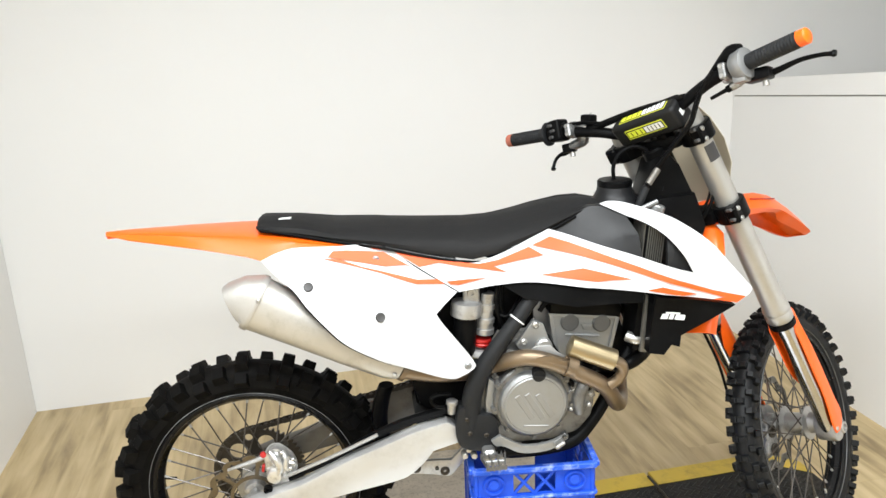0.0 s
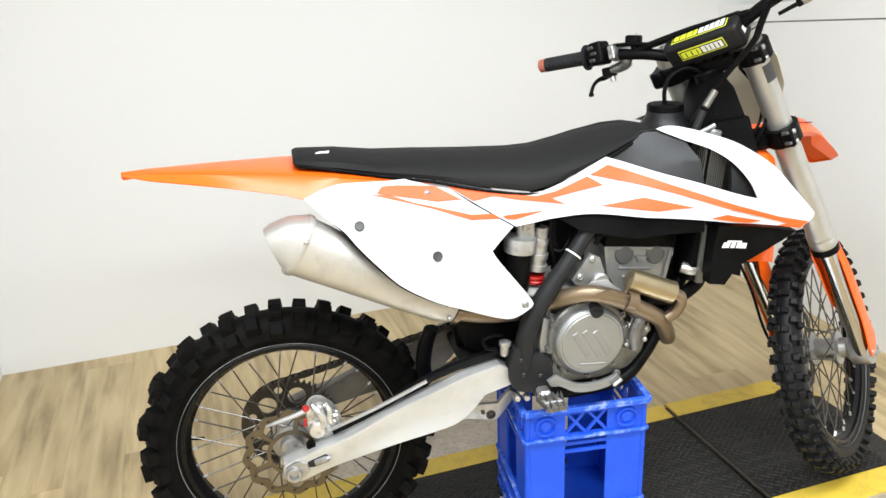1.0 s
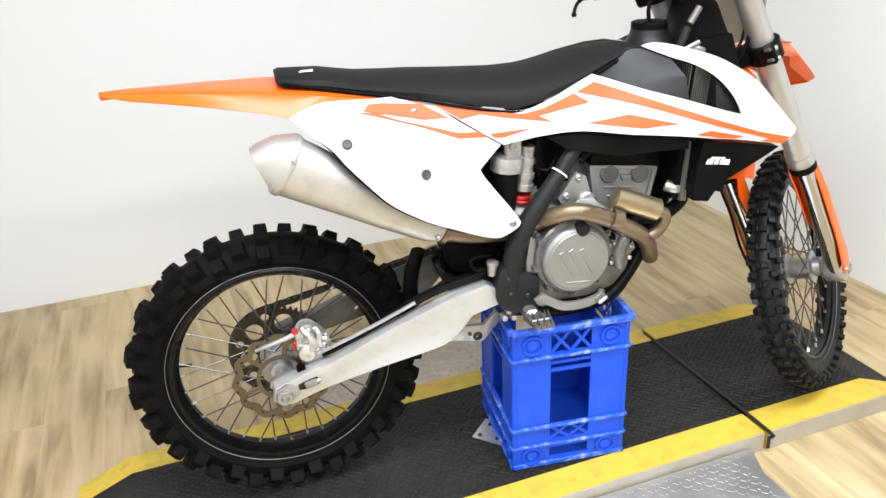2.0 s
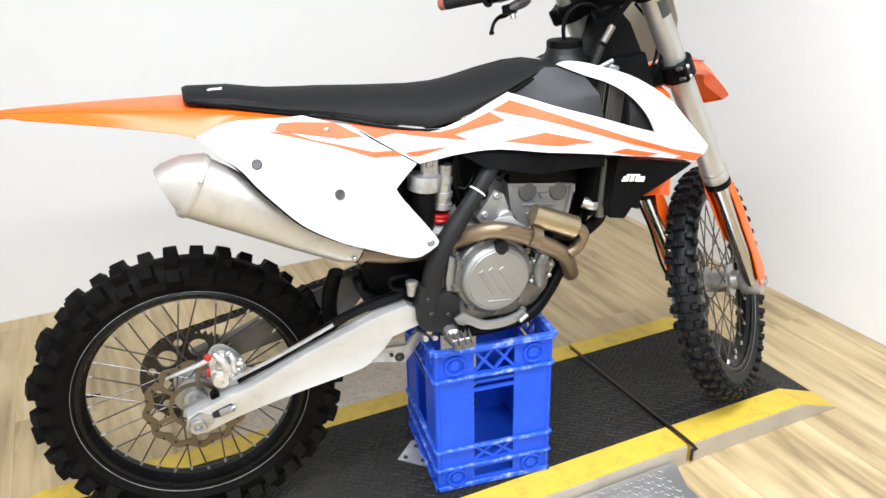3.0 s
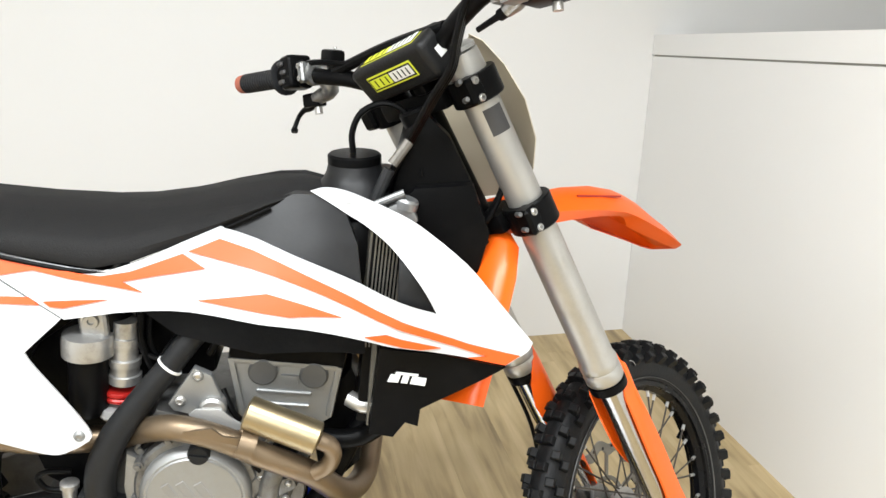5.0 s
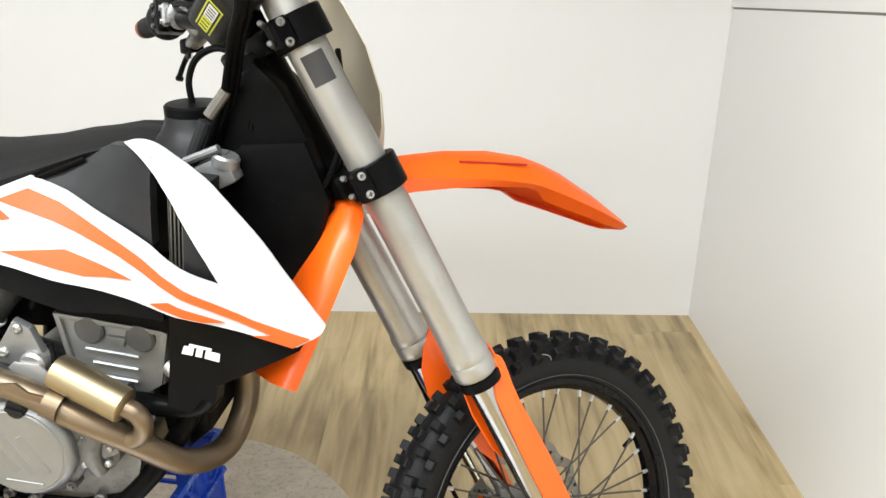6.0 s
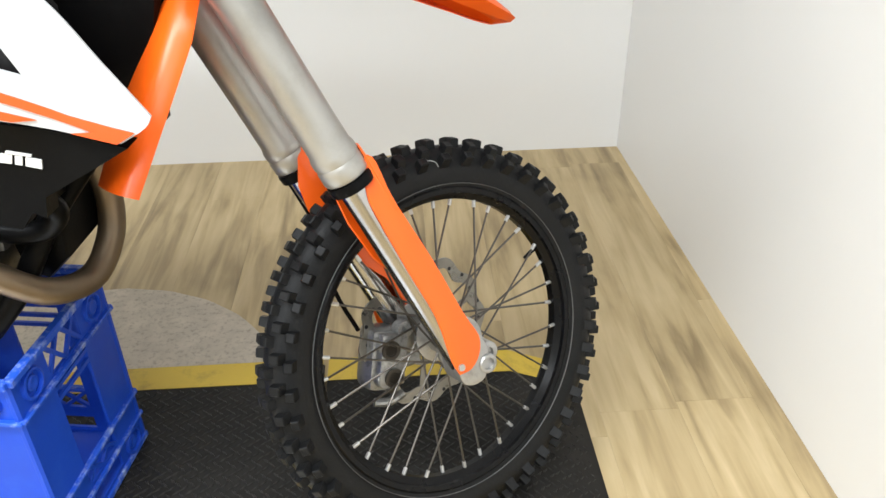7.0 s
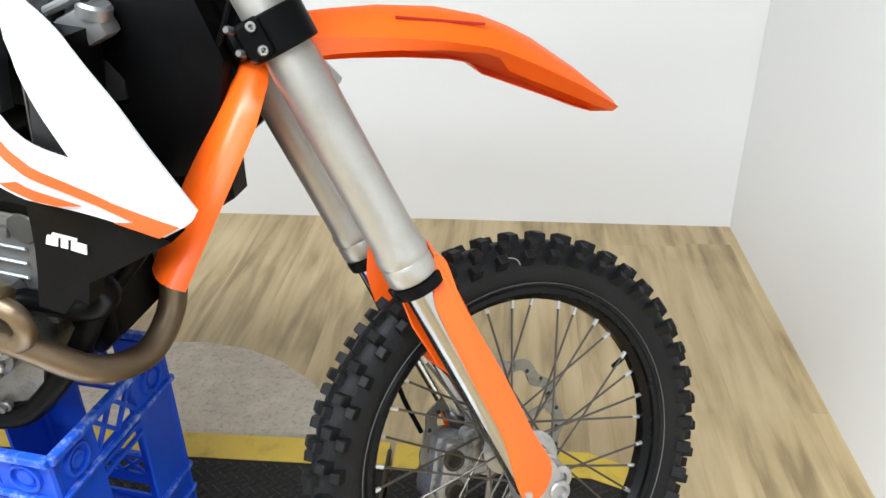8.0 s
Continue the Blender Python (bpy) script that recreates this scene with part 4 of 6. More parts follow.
# water pump and ignition housings
bm = bmesh.new()
lathe(bm, (.800, -.12, .632), (0, -1, 0), [(0, .036), (.045, .036), (.052, .03), (.052, 0)], 24)
box(bm, (.812, -.158, .655), (.05, .04, .06), Matrix.Rotation(radians(-25), 3, "Y"), 0.012, 2)
tube(bm, [(.805, -.17, .60), (.80, -.175, .635), (.81, -.175, .668), (.83, -.16, .69)], [.013, .016, .016, .015], 12, 3)
pump = part("water_pump", bm, M_CASE, engine, "cast water pump housing")
bolts(pump, [(.783, -.174, .612), (.825, -.18, .622), (.83, -.178, .648), (.79, -.174, .66)], 0.006, 0.004)
bm = bmesh.new()
tube(bm, [(.828, -.162, .688), (.822, -.165, .675)], 0.021, 14, 1)
part("hose_clamp", bm, M_BOLT, engine)
bm = bmesh.new(); tube(bm, [(.825, -.16, .69), (.845, -.14, .705), (.88, -.12, .69), (.918, -.12, .687), (.951, -.12, .695), (.977, -.13, .725), (.972, -.14, .75)], 0.016, 12, 4)
part("coolant_hose", bm, M_BLACK, engine, "black rubber coolant hose")
bm = bmesh.new(); tube(bm, [(.925, -.145, .775), (.945, -.155, .768), (.968, -.15, .765)], 0.013, 12, 3)
part("hose_spigot", bm, M_BOLT, engine)
# barrel and head, leaning forward
bm = bmesh.new(); box(bm, (.805, 0, .70), (.13, .2, .11), Matrix.Rotation(radians(6), 3, "Y"), 0.012, 2)
part("cylinder_barrel", bm, M_CASE, engine)
hd = [(.744, .840), (.752, .735), (.775, .700), (.85, .695), (.898, .725), (.918, .815)]
bm = bmesh.new(); prism(bm, hd, -0.118, 0.105, 0.008)
head = part("cylinder_head", bm, M_COVER, engine, "grey cast cylinder head")
for q in ([(.744, .838), (.753, .838), (.766, .735), (.757, .735)], [(.906, .818), (.916, .814), (.896, .728), (.888, .732)], [(.752, .838), (.908, .818), (.907, .810), (.753, .829)], [(.822, .806), (.828, .790), (.846, .788), (.850, .803)]):
    bm = bmesh.new(); prism(bm, q, -.124, -.112, .0022)
    part("head_rim", bm, M_COVER, head)
for i in range(3):
    bm = bmesh.new(); box(bm, (.825 + i * .002, -.120, .776 - i * .022), (.085 - i * .012, .006, .006), Matrix.Rotation(radians(7), 3, "Y"), 0.002)
    part("rib", bm, M_COVER, head)
bm = bmesh.new(); prism(bm, [(.745, .832), (.918, .808), (.924, .838), (.907, .872), (.88, .888), (.77, .895), (.748, .87)], -0.123, 0.11, 0.01)
part("valve_cover", bm, M_BLACK, engine, "black valve cover")
for x, z in ((.795, .812), (.872, .803)):
    bm = bmesh.new(); lathe(bm, (x, -.112, z), (0, -1, 0), [(0, .0225), (.010, .0225), (.013, .019), (.013, 0)], 20)
    part("cam_plug", bm, M_PLUG, head)
tp = [(.700, .838), (.658, .780), (.665, .768), (.706, .757), (.733, .758), (.741, .772), (.724, .825)]
bm = bmesh.new(); prism(bm, smooth_poly(tp, 25, 3), -0.152, -0.138, 0.003)
hang = part("engine_hanger", bm, M_COVER, engine, "triangular silver engine hanger plate")
bolts(hang, [(.705, -.152, .825), (.676, -.152, .785), (.712, -.152, .775)], 0.009, 0.005)
bm = bmesh.new(); lathe(bm, (.723, -.13, .771), (0, -1, 0), [(0, .02), (.03, .02), (.034, .016), (.034, 0)], 18)
part("hanger_boss", bm, M_ALU, engine)
bm = bmesh.new(); box(bm, (.68, -.1, .72), (.12, .1, .07), Matrix.Rotation(radians(20), 3, "Y"), .015, 2)
part("starter_housing", bm, M_CASE, engine)
bm = bmesh.new(); lathe(bm, (.66, .12, .62), (0, 1, 0), [(0, .085), (.03, .083), (.045, .07), (.045, 0)], 40)
part("ignition_cover", bm, M_COVER, engine)
# shade in front of the barrel as a black filler, case lugs and small fittings
bm = bmesh.new(); prism(bm, [(.86, .70), (.872, .60), (.905, .585), (.942, .62), (.952, .74), (.93, .80), (.90, .76)], -.085, .10, .012)
part("dark_gap_filler", bm, M_BLACK, engine, "black block filling the dark gap in front of the barrel")
for x, z, r in ((.605, .575, .012), (.602, .655, .012), (.622, .52, .010), (.66, .508, .010), (.72, .503, .010), (.775, .522, .010), (.61, .70, .011)):
    bm = bmesh.new(); lathe(bm, (x, -.128, z), (0, -1, 0), [(0, r), (.016, r), (.018, r * .8), (.018, r * .55), (.024, r * .5), (.024, 0)], 12)
    part("case_lug", bm, M_CASE, engine)
bm = bmesh.new(); tube(bm, [(.60, -.135, .69), (.625, -.15, .715), (.655, -.15, .735), (.69, -.145, .74)], .0055, 8, 4)
part("case_hose", bm, M_BLACK, engine)
bm = bmesh.new(); prism(bm, [(.585, .56), (.603, .555), (.606, .69), (.59, .70), (.58, .64)], -.155, -.13, .005)
part("case_web", bm, M_COVER, engine)
bm = bmesh.new(); prism(bm, smooth_poly([(.79, .70), (.81, .735), (.845, .728), (.858, .69), (.83, .672), (.80, .678)], 40, 3), -.15, -.11, .006)
wp = part("pump_neck", bm, M_CASE, engine)
bolts(wp, [(.803, -.15, .70), (.845, -.15, .70), (.825, -.15, .722)], .006, .004)
for pp, r in (([(.82, -.165, .66), (.818, -.168, .69), (.832, -.15, .712)], .017), ([(.757, -.15, .70), (.775, -.165, .688), (.79, -.17, .67)], .007), ([(.735, -.13, .79), (.75, -.145, .76), (.765, -.14, .735)], .005), ([(.72, -.13, .85), (.735, -.13, .87), (.755, -.12, .865)], .006)):
    bm = bmesh.new(); tube(bm, pp, r, 10, 4)
    part("engine_hose", bm, M_BLACK, engine, "black rubber hose")
bm = bmesh.new(); lathe(bm, (.818, -.168, .682), (0, .02, 1), [(-.004, .017), (-.004, .019), (.004, .019), (.004, .017), (-.004, .017)], 18)
part("hose_clamp", bm, M_BOLT, engine)
bm = bmesh.new(); box(bm, (.722, -.13, .857), (.006, .008, .008), None, .002)
part("wire_connector", bm, M_PRINT, engine, "small white wire connector")
bm = bmesh.new(); box(bm, (.645, -.15, .745), (.018, .01, .012), None, .003)
part("wire_connector", bm, M_LIME, engine, "small yellow wire connector")
bm = bmesh.new(); prism(bm, [(.69, .768), (.73, .772), (.745, .758), (.775, .752), (.78, .738), (.70, .752)], -.213, -.208, .001)
part("heat_bracket", bm, M_PIPE, engine)
bm = bmesh.new(); prism(bm, smooth_poly([(.690, .770), (.700, .778), (.738, .776), (.752, .760), (.770, .748), (.765, .740), (.70, .752)], 40, 3), -.168, -.164, .001)
part("heat_shield", bm, M_SWING, engine, "thin silver heat shield")
bm = bmesh.new(); lathe(bm, (.775, -.20, .735), (.113, 0, -.046), [(-.012, .020), (-.012, .0225), (.012, .0225), (.012, .020), (-.012, .020)], 24)
part("pipe_joint", bm, M_PIPE, engine)
bm = bmesh.new(); prism(bm, [(.58, .52), (.60, .487), (.66, .472), (.74, .474), (.81, .50), (.85, .55), (.80, .53), (.74, .516), (.65, .516), (.60, .54)], -.138, .12, .004)
part("sump", bm, M_BLACK, engine, "dark engine underside")
# far side chain guide, a dark block added to hide the far leg
bm = bmesh.new(); prism(bm, [(.42, .62), (.45, .645), (.52, .65), (.55, .56), (.47, .50), (.43, .51)], .02, .05, .006)
part("chain_guide", bm, M_BLACK, bike, "dark chain guide block added to cover the far leg")
# throttle body, airbox and dark plastics behind the frame
bm = bmesh.new(); box(bm, (.66, 0, .85), (.12, .16, .13), bev=0.02, seg=2)
part("throttle_body", bm, M_BLACK, bike, "black throttle body and boot")
ab = [(.16, 1.02), (.50, .985), (.56, .92), (.47, .86), (.42, .78), (.30, .83), (.2, .93)]
bm = bmesh.new(); prism(bm, ab, -0.10, 0.10, 0.01)
prism(bm, [(.44, .90), (.55, .935), (.575, .86), (.56, .78), (.50, .71), (.43, .76)], -0.095, 0.095, 0.006)
part("airbox", bm, M_BLACK, bike, "black airbox behind the side panels")
bm = bmesh.new(); rod(bm, (.565, -.1, .93), (.60, -.07, .80), 0.03, 16)
part("airbox_mount", bm, M_BLACK, bike)
for k, (pp, r) in enumerate([([(.625, -.11, .92), (.62, -.115, .87), (.63, -.11, .82), (.635, -.09, .79)], .006), ([(.635, -.10, .92), (.632, -.11, .86), (.655, -.1, .81)], .005), ([(.60, -.1, .86), (.64, -.12, .84), (.66, -.12, .86), (.68, -.1, .88)], .004), ([(.58, -.09, .75), (.61, -.09, .78), (.64, -.09, .83)], .004)]):
    bm = bmesh.new(); tube(bm, pp, r, 8, 4)
    part("engine_cable", bm, M_BLACK, bike)
# rear shock
bm = bmesh.new()
lathe(bm, (.549, -.125, .885), (-.10, 0, -1), [(-.006, .022), (-.002, .035), (.006, .0365), (.030, .0365), (.032, .031)], 28)
box(bm, (.560, -.125, .897), (.040, .022, .056), bev=0.010, seg=3)
lathe(bm, (.560, -.135, .911), (0, -1, 0), [(0, .012), (.006, .010), (.006, .005), (.002, .004), (.002, 0)], 14)
shock = part("shock_reservoir", bm, M_ALU, bike, "silver-capped shock absorber reservoir")
bm = bmesh.new(); lathe(bm, (.546, -.125, .857), (-.10, 0, -1), [(0, .028), (.09, .028), (.1, .024)], 28)
part("reservoir_body", bm, M_BLACK, shock, "black cylinder")
bm = bmesh.new(); lathe(bm, (.60, -.11, .90), (-.12, 0, -1), [(0, .018), (.025, .018), (.026, .021), (.04, .021), (.041, .019), (.06, .019), (.061, .0235), (.072, .0235), (.073, .021), (.086, .021), (.087, .0245), (.10, .0245), (.101, .019)], 24)
part("shock_body", bm, M_ALU, shock)
bm = bmesh.new(); lathe(bm, (.582, -.113, .790), (-.12, 0, -1), [(0, .0235), (.002, .0245), (.006, .0245), (.008, .0225), (.010, .0225), (.012, .0245), (.015, .0245), (.017, .0235)], 24)
part("preload_ring", bm, M_RED, shock, "red anodised ring")
bm = bmesh.new(); lathe(bm, (.578, -.115, .764), (-.12, 0, -1), [(0, .03), (.012, .032), (.016, .03)], 24)
part("spring_collar", bm, M_SWING, shock)
bm = bmesh.new(); tube(bm, [(.575 - .12 * .0 - .0022 * i + .032 * math.cos(i * .9), -.02 + .032 * math.sin(i * .9), .76 - i * .0042) for i in range(45)], 0.0055, 8, 1)
part("shock_spring", bm, M_SWING, shock, "white coil spring")
# linkage under the swingarm
bm = bmesh.new()
prism(bm, smooth_poly([(.388, .44), (.40, .418), (.43, .415), (.49, .402), (.505, .41), (.55, .465), (.53, .48), (.50, .448), (.43, .452)], 40, 3), -0.075, -0.063, 0.003)
link = part("shock_linkage", bm, M_ALU, bike, "cast suspension linkage")
for x, z in ((.41, .434), (.482, .419), (.462, .43)):
    bm = bmesh.new(); lathe(bm, (x, -.063, z), (0, -1, 0), [(0, .013 if z != .43 else .005), (.014, .012 if z != .43 else .004), (.016, .009 if z != .43 else .003), (.016, .005), (.012, .004), (.012, 0)], 16)
    part("linkage_bolt", bm, M_CHAIN, link)
bm = bmesh.new(); tube(bm, [(.35, -.06, .665), (.335, -.055, .62), (.328, -.05, .565), (.335, -.05, .52)], [.024, .026, .024, .02], 12, 4, 0.6)
part("mud_flap", bm, M_BLACK, bike, "black curved mud flap")

# --- exhaust ---
bm = bmesh.new()
tube(bm, [(.90, .0, .785), (.932, .012, .780), (.952, .026, .752), (.962, .034, .705), (.965, .032, .648), (.960, .010, .597), (.945, -.045, .563), (.913, -.118, .588), (.864, -.174, .664), (.797, -.195, .713), (.74, -.195, .744), (.685, -.192, .762), (.645, -.172, .752), (.61, -.135, .725), (.56, -.115, .705), (.47, -.14, .72), (.385, -.155, .747)], [.021, .021, .021, .021, .021, .021, .021, .0205, .0195, .019, .019, .019, .019, .019, .02, .021, .023], 18, 5)
pipe = part("exhaust_header", bm, M_PIPE, bike, "heat-browned steel exhaust header pipe")
bm = bmesh.new(); lathe(bm, (.775, -.185, .782), Vector((.113, -.016, -.046)), [(0, .012), (.002, .023), (.004, .0255), (.112, .0255), (.114, .023), (.116, .012)], 28)
part("resonance_chamber", bm, M_GOLD, pipe, "brassy cylindrical resonance chamber")
bm = bmesh.new(); tube(bm, [(.880, -.2, .738), (.896, -.2, .728), (.900, -.196, .708), (.890, -.19, .685), (.872, -.186, .672)], 0.0135, 14, 4)
part("branch_pipe", bm, M_PIPE, pipe)
bm = bmesh.new(); box(bm, (.775, -.19, .748), (.02, .012, .02), bev=0.004)
part("weld_tab", bm, M_PIPE, pipe)


def oval(c, n, h, w, k=24, pinch=0.0):
    """A ring of points: h along n (in the x-z plane), w along y."""
    c, n = Vector(c), Vector((n[0], 0, n[1])).normalized()
    out = []
    for i in range(k):
        a = 2 * math.pi * i / k
        ca, sa = math.cos(a), math.sin(a)
        e = 0.8
        out.append(c + n * h * math.copysign(abs(ca) ** e, ca) + Vector((0, w * math.copysign(abs(sa) ** e, sa), 0)))
    return out


ax = (.522, .853)
bm = bmesh.new()
loft(bm, [oval((.385, -.155, .747), ax, .024, .024), oval((.37, -.155, .754), ax, .029, .028), oval((.355, -.155, .762), ax, .033, .031), oval((.27, -.153, .815), ax, .044, .040), oval((.18, -.15, .872), ax, .054, .046), oval((.11, -.15, .914), ax, .060, .049), oval((.072, -.15, .936), ax, .062, .050)])
can = part("silencer", bm, M_CAN, bike, "scuffed satin aluminium oval silencer")
bm = bmesh.new()
loft(bm, [oval((.074, -.15, .935), ax, .0632, .0512), oval((.066, -.15, .940), ax, .0632, .0512), oval((.048, -.15, .9425), (.20, .98), .0545, .046), oval((.029, -.15, .9385), (-.18, .98), .0465, .039), oval((.022, -.15, .935), (-.34, .94), .043, .036), oval((.0215, -.15, .9345), (-.36, .93), .038, .031), oval((.031, -.15, .932), (-.3, .95), .029, .024), oval((.052, -.15, .930), (-.1, 1), .026, .020)])
cap = part("end_cap", bm, M_CAP, can, "tapered pale titanium end cap")
bm = bmesh.new(); loft(bm, [oval((.080, -.15, .932), ax, .0645, .0522), oval((.0785, -.15, .933), ax, .0655, .053), oval((.070, -.15, .938), ax, .0655, .053), oval((.0685, -.15, .939), ax, .0645, .0522)])
part("band", bm, M_CAP, can, "riveted end band")
bm = bmesh.new(); loft(bm, [oval((.048, -.15, .930), (-.1, 1), .0255, .0195), oval((.051, -.15, .930), (-.1, 1), .0255, .0195)])
part("outlet", bm, M_HOLE, cap, "dark outlet")
bolts(can, [(.088, -.2, .955), (.06, -.19, .905), (.37, -.187, .745)], 0.006, 0.004)
bm = bmesh.new(); lathe(bm, (.392, -.155, .743), (-.853, 0, .522), [(-.006, .0235), (-.006, .0265), (.006, .0265), (.006, .0235), (-.006, .0235)], 24)
part("pipe_clamp", bm, M_PIPE, can)

# --- radiators and their guards ---
fin_len = 0.18
bm = bmesh.new(); box(bm, (0, 0, 0), (.0022, .004, fin_len))
fin_me = mesh_of("fin", bm, M_FIN, 0)
bm = bmesh.new(); box(bm, (0, 0, 0), (.004, .0022, fin_len))
fin_back_me = mesh_of("fin", bm, M_FIN, 0)
for s in (-1, 1):
    bm = bmesh.new()
    prism(bm, [(.935, .745), (.975, .738), (1.01, 1.05), (.965, 1.055)], s * 0.075, s * 0.163, 0.004)
    rad = part("radiator", bm, M_BLACK, bike, "black radiator with pale cooling fins")
    for i in range(8):
        piece("fin", fin_me, rad, Matrix.Translation((.9605 + .0053 * i, s * .1645, .960)) @ Matrix.Rotation(radians(6.0), 4, "Y"))
    for i in range(9):
        piece("fin", fin_back_me, rad, Matrix.Translation((.955, s * (.082 + .0092 * i), .960)) @ Matrix.Rotation(radians(5.5), 4, "Y"))
guard_poly = [(.970, .892), (1.05, .884), (1.148, .866), (1.028, .797), (1.024, .771), (1.006, .776), (.988, .754), (.953, .759)]
bm = shell(guard_poly, -0.012, 0.03, 0.03, n=1)
rg = part("radiator_guard", bm, M_BLACK, bike, "black plastic radiator guard with a white emblem")
far_guard = [(.970, .892), (1.09, .866), (1.052, .832), (1.014, .802), (1.004, .715), (.975, .696), (.946, .700), (.950, .77)]
bm = shell(far_guard, -0.012, 0.05, 0.03, -1, n=1)
part("radiator_guard", bm, M_BLACK, bike)
# the dark radiator core behind the guard
bm = bmesh.new(); prism(bm, [(.968, .885), (1.06, .868), (1.012, .80), (1.004, .782), (.985, .765), (.962, .768)], -.205, -.085, .004)
part("guard_core", bm, M_BLACK, rg)
# emblem as plain slanted white shapes
for ep in ([(.981, .8395), (.996, .838), (1.000, .8495), (.986, .851)], [(1.000, .8375), (1.009, .8365), (1.0125, .848), (1.0035, .849)], [(1.013, .8362), (1.034, .834), (1.0365, .8455), (1.0165, .8475)], [(.992, .8515), (1.024, .8482), (1.0252, .8515), (.994, .855)]):
    bm = shell(ep, -0.0095, 0.0025, 0.05, n=1)
    part("emblem", bm, M_PRINT, rg, "white emblem block", 0)
# pale core of the radiator showing beside the guard
bm = bmesh.new(); prism(bm, [(.950, .742), (.966, .739), (.975, .88), (.961, .882)], -.172, -.15, .002)
part("radiator_tank", bm, M_FIN, bike, "dull grey radiator end tank")

# --- tank ---
bm = bmesh.new()
secs = []
for x, zt, zs, w, zb in ((.74, 1.045, 1.02, .06, .95), (.80, 1.06, 1.035, .075, .93), (.86, 1.074, 1.045, .085, .92), (.92, 1.080, 1.045, .09, .93), (.955, 1.076, 1.035, .085, .95), (1.02, 1.04, 1.0, .07, .96)):
    secs.append([(x, -w, zb), (x, -w, zs - .03), (x, -w * .86, zs), (x, -w * .5, zt - .004), (x, 0, zt), (x, w * .5, zt - .004), (x, w * .86, zs), (x, w, zs - .03), (x, w, zb), (x, 0, zb)])
loft(bm, secs)
lathe(bm, (.94, 0, 1.05), (0, 0, 1), [(0, .088), (.020, .066), (.034, .051), (.048, .044), (.066, .040)], 32)
tank = part("fuel_tank", bm, M_TANK, bike, "dark grey plastic fuel tank")
bm = bmesh.new(); lathe(bm, (.94, 0, 1.108), (0, 0, 1), [(0, .040), (.002, .042), (.014, .042), (.017, .039), (.018, 0)], 40)
part("fuel_cap", bm, M_BLACK, tank, "black fuel filler cap")
bm = bmesh.new(); tube(bm, [(.938, 0, 1.125), (.937, 0, 1.157), (.952, 0, 1.188), (.986, -.005, 1.203), (1.019, -.01, 1.189), (1.043, -.012, 1.145), (1.05, -.012, 1.10)], 0.005, 8, 5)
part("breather_hose", bm, M_BLACK, tank, "black breather hose")
side_poly = [(.745, 1.042), (.81, 1.066), (.851, 1.082), (.885, 1.082), (.925, 1.066), (.942, 1.03), (.946, .978), (.845, 1.003)]
for s in (1, -1):
    bm = shell([(x, z if s == 1 else min(z, 1.058)) for x, z in side_poly], -0.006, 0.02, 0.03, s, n=1)
    part("tank_side", bm, M_TANK, tank, "dark grey tank flank")
ip = [(1.0, 1.035), (1.025, 1.012), (1.047, .975), (1.057, .94), (.996, .957)]
bm = shell(ip, -0.014, 0.012, 0.03, n=1)
part("inner_shroud", bm, M_TANK, bike, "dark inner panel in the shroud opening")

bm = bmesh.new(); box(bm, (1.0, -.085, 1.048), (.058, .034, .042), Matrix.Rotation(radians(-25), 3, "Y"), .008, 2)
rod(bm, (.962, -.098, 1.066), (1.012, -.098, 1.086), .006, 10)
lathe(bm, (1.012, -.086, 1.06), (.3, 0, 1), [(0, .020), (.012, .020), (.016, .017), (.016, 0)], 18)
part("radiator_neck", bm, M_COVER, bike, "grey cast radiator neck")

# --- seat ---
bm = bmesh.new()
secs = []
for x, zt, zb, w in ((0.082, 1.089, 1.080, 0.060), (0.092, 1.094, 1.074, 0.072), (0.172, 1.089, 1.062, 0.082), (0.261, 1.071, 1.049, 0.1), (0.359, 1.067, 1.033, 0.112), (0.458, 1.059, 1.009, 0.122), (0.567, 1.052, 0.989, 0.13), (0.624, 1.053, 0.998, 0.13), (0.699, 1.062, 1.024, 0.122), (0.749, 1.073, 1.04, 0.112), (0.817, 1.082, 1.066, 0.092), (0.86, 1.084, 1.078, 0.072), (0.9, 1.078, 1.072, 0.05)):
    t = min(.075, w * .8)
    secs.append([(x, -w, zb), (x, -w - .003, zb + (zt - zb) * .3), (x, -(w * .55 + t * .5), zb + (zt - zb) * .68), (x, -t, zt - .012), (x, -t * .75, zt - .002), (x, 0, zt + .002), (x, t * .75, zt - .002), (x, t, zt - .012), (x, w * .55 + t * .5, zb + (zt - zb) * .68), (x, w + .003, zb + (zt - zb) * .3), (x, w, zb), (x, 0, zb - .01)])
loft(bm, secs)
seat = part("seat", bm, M_SEAT, bike, "long black grippy vinyl seat", 60)
bm = bmesh.new(); prism(bm, [(.130, -.004), (.138, .004), (.150, .002), (.160, .005), (.158, -.006), (.146, -.004)], -.0012, .0012)
bm.transform(Matrix.Translation((0, -.026, 1.0925)) @ Matrix.Rotation(radians(-84), 4, "X"))
part("seat_tag", bm, M_PRINT, seat, "small white tag")
bm = bmesh.new(); tube(bm, [(x, -w - .003, z - .002) for x, z, w in ((.09, 1.083, .072), (.172, 1.066, .082), (.261, 1.049, .10), (.359, 1.031, .112), (.458, 1.006, .122), (.567, .986, .13), (.624, .996, .13), (.699, 1.024, .122), (.749, 1.04, .112), (.817, 1.066, .092))], .0035, 6, 3)
part("seat_edge", bm, M_BLACK, seat)

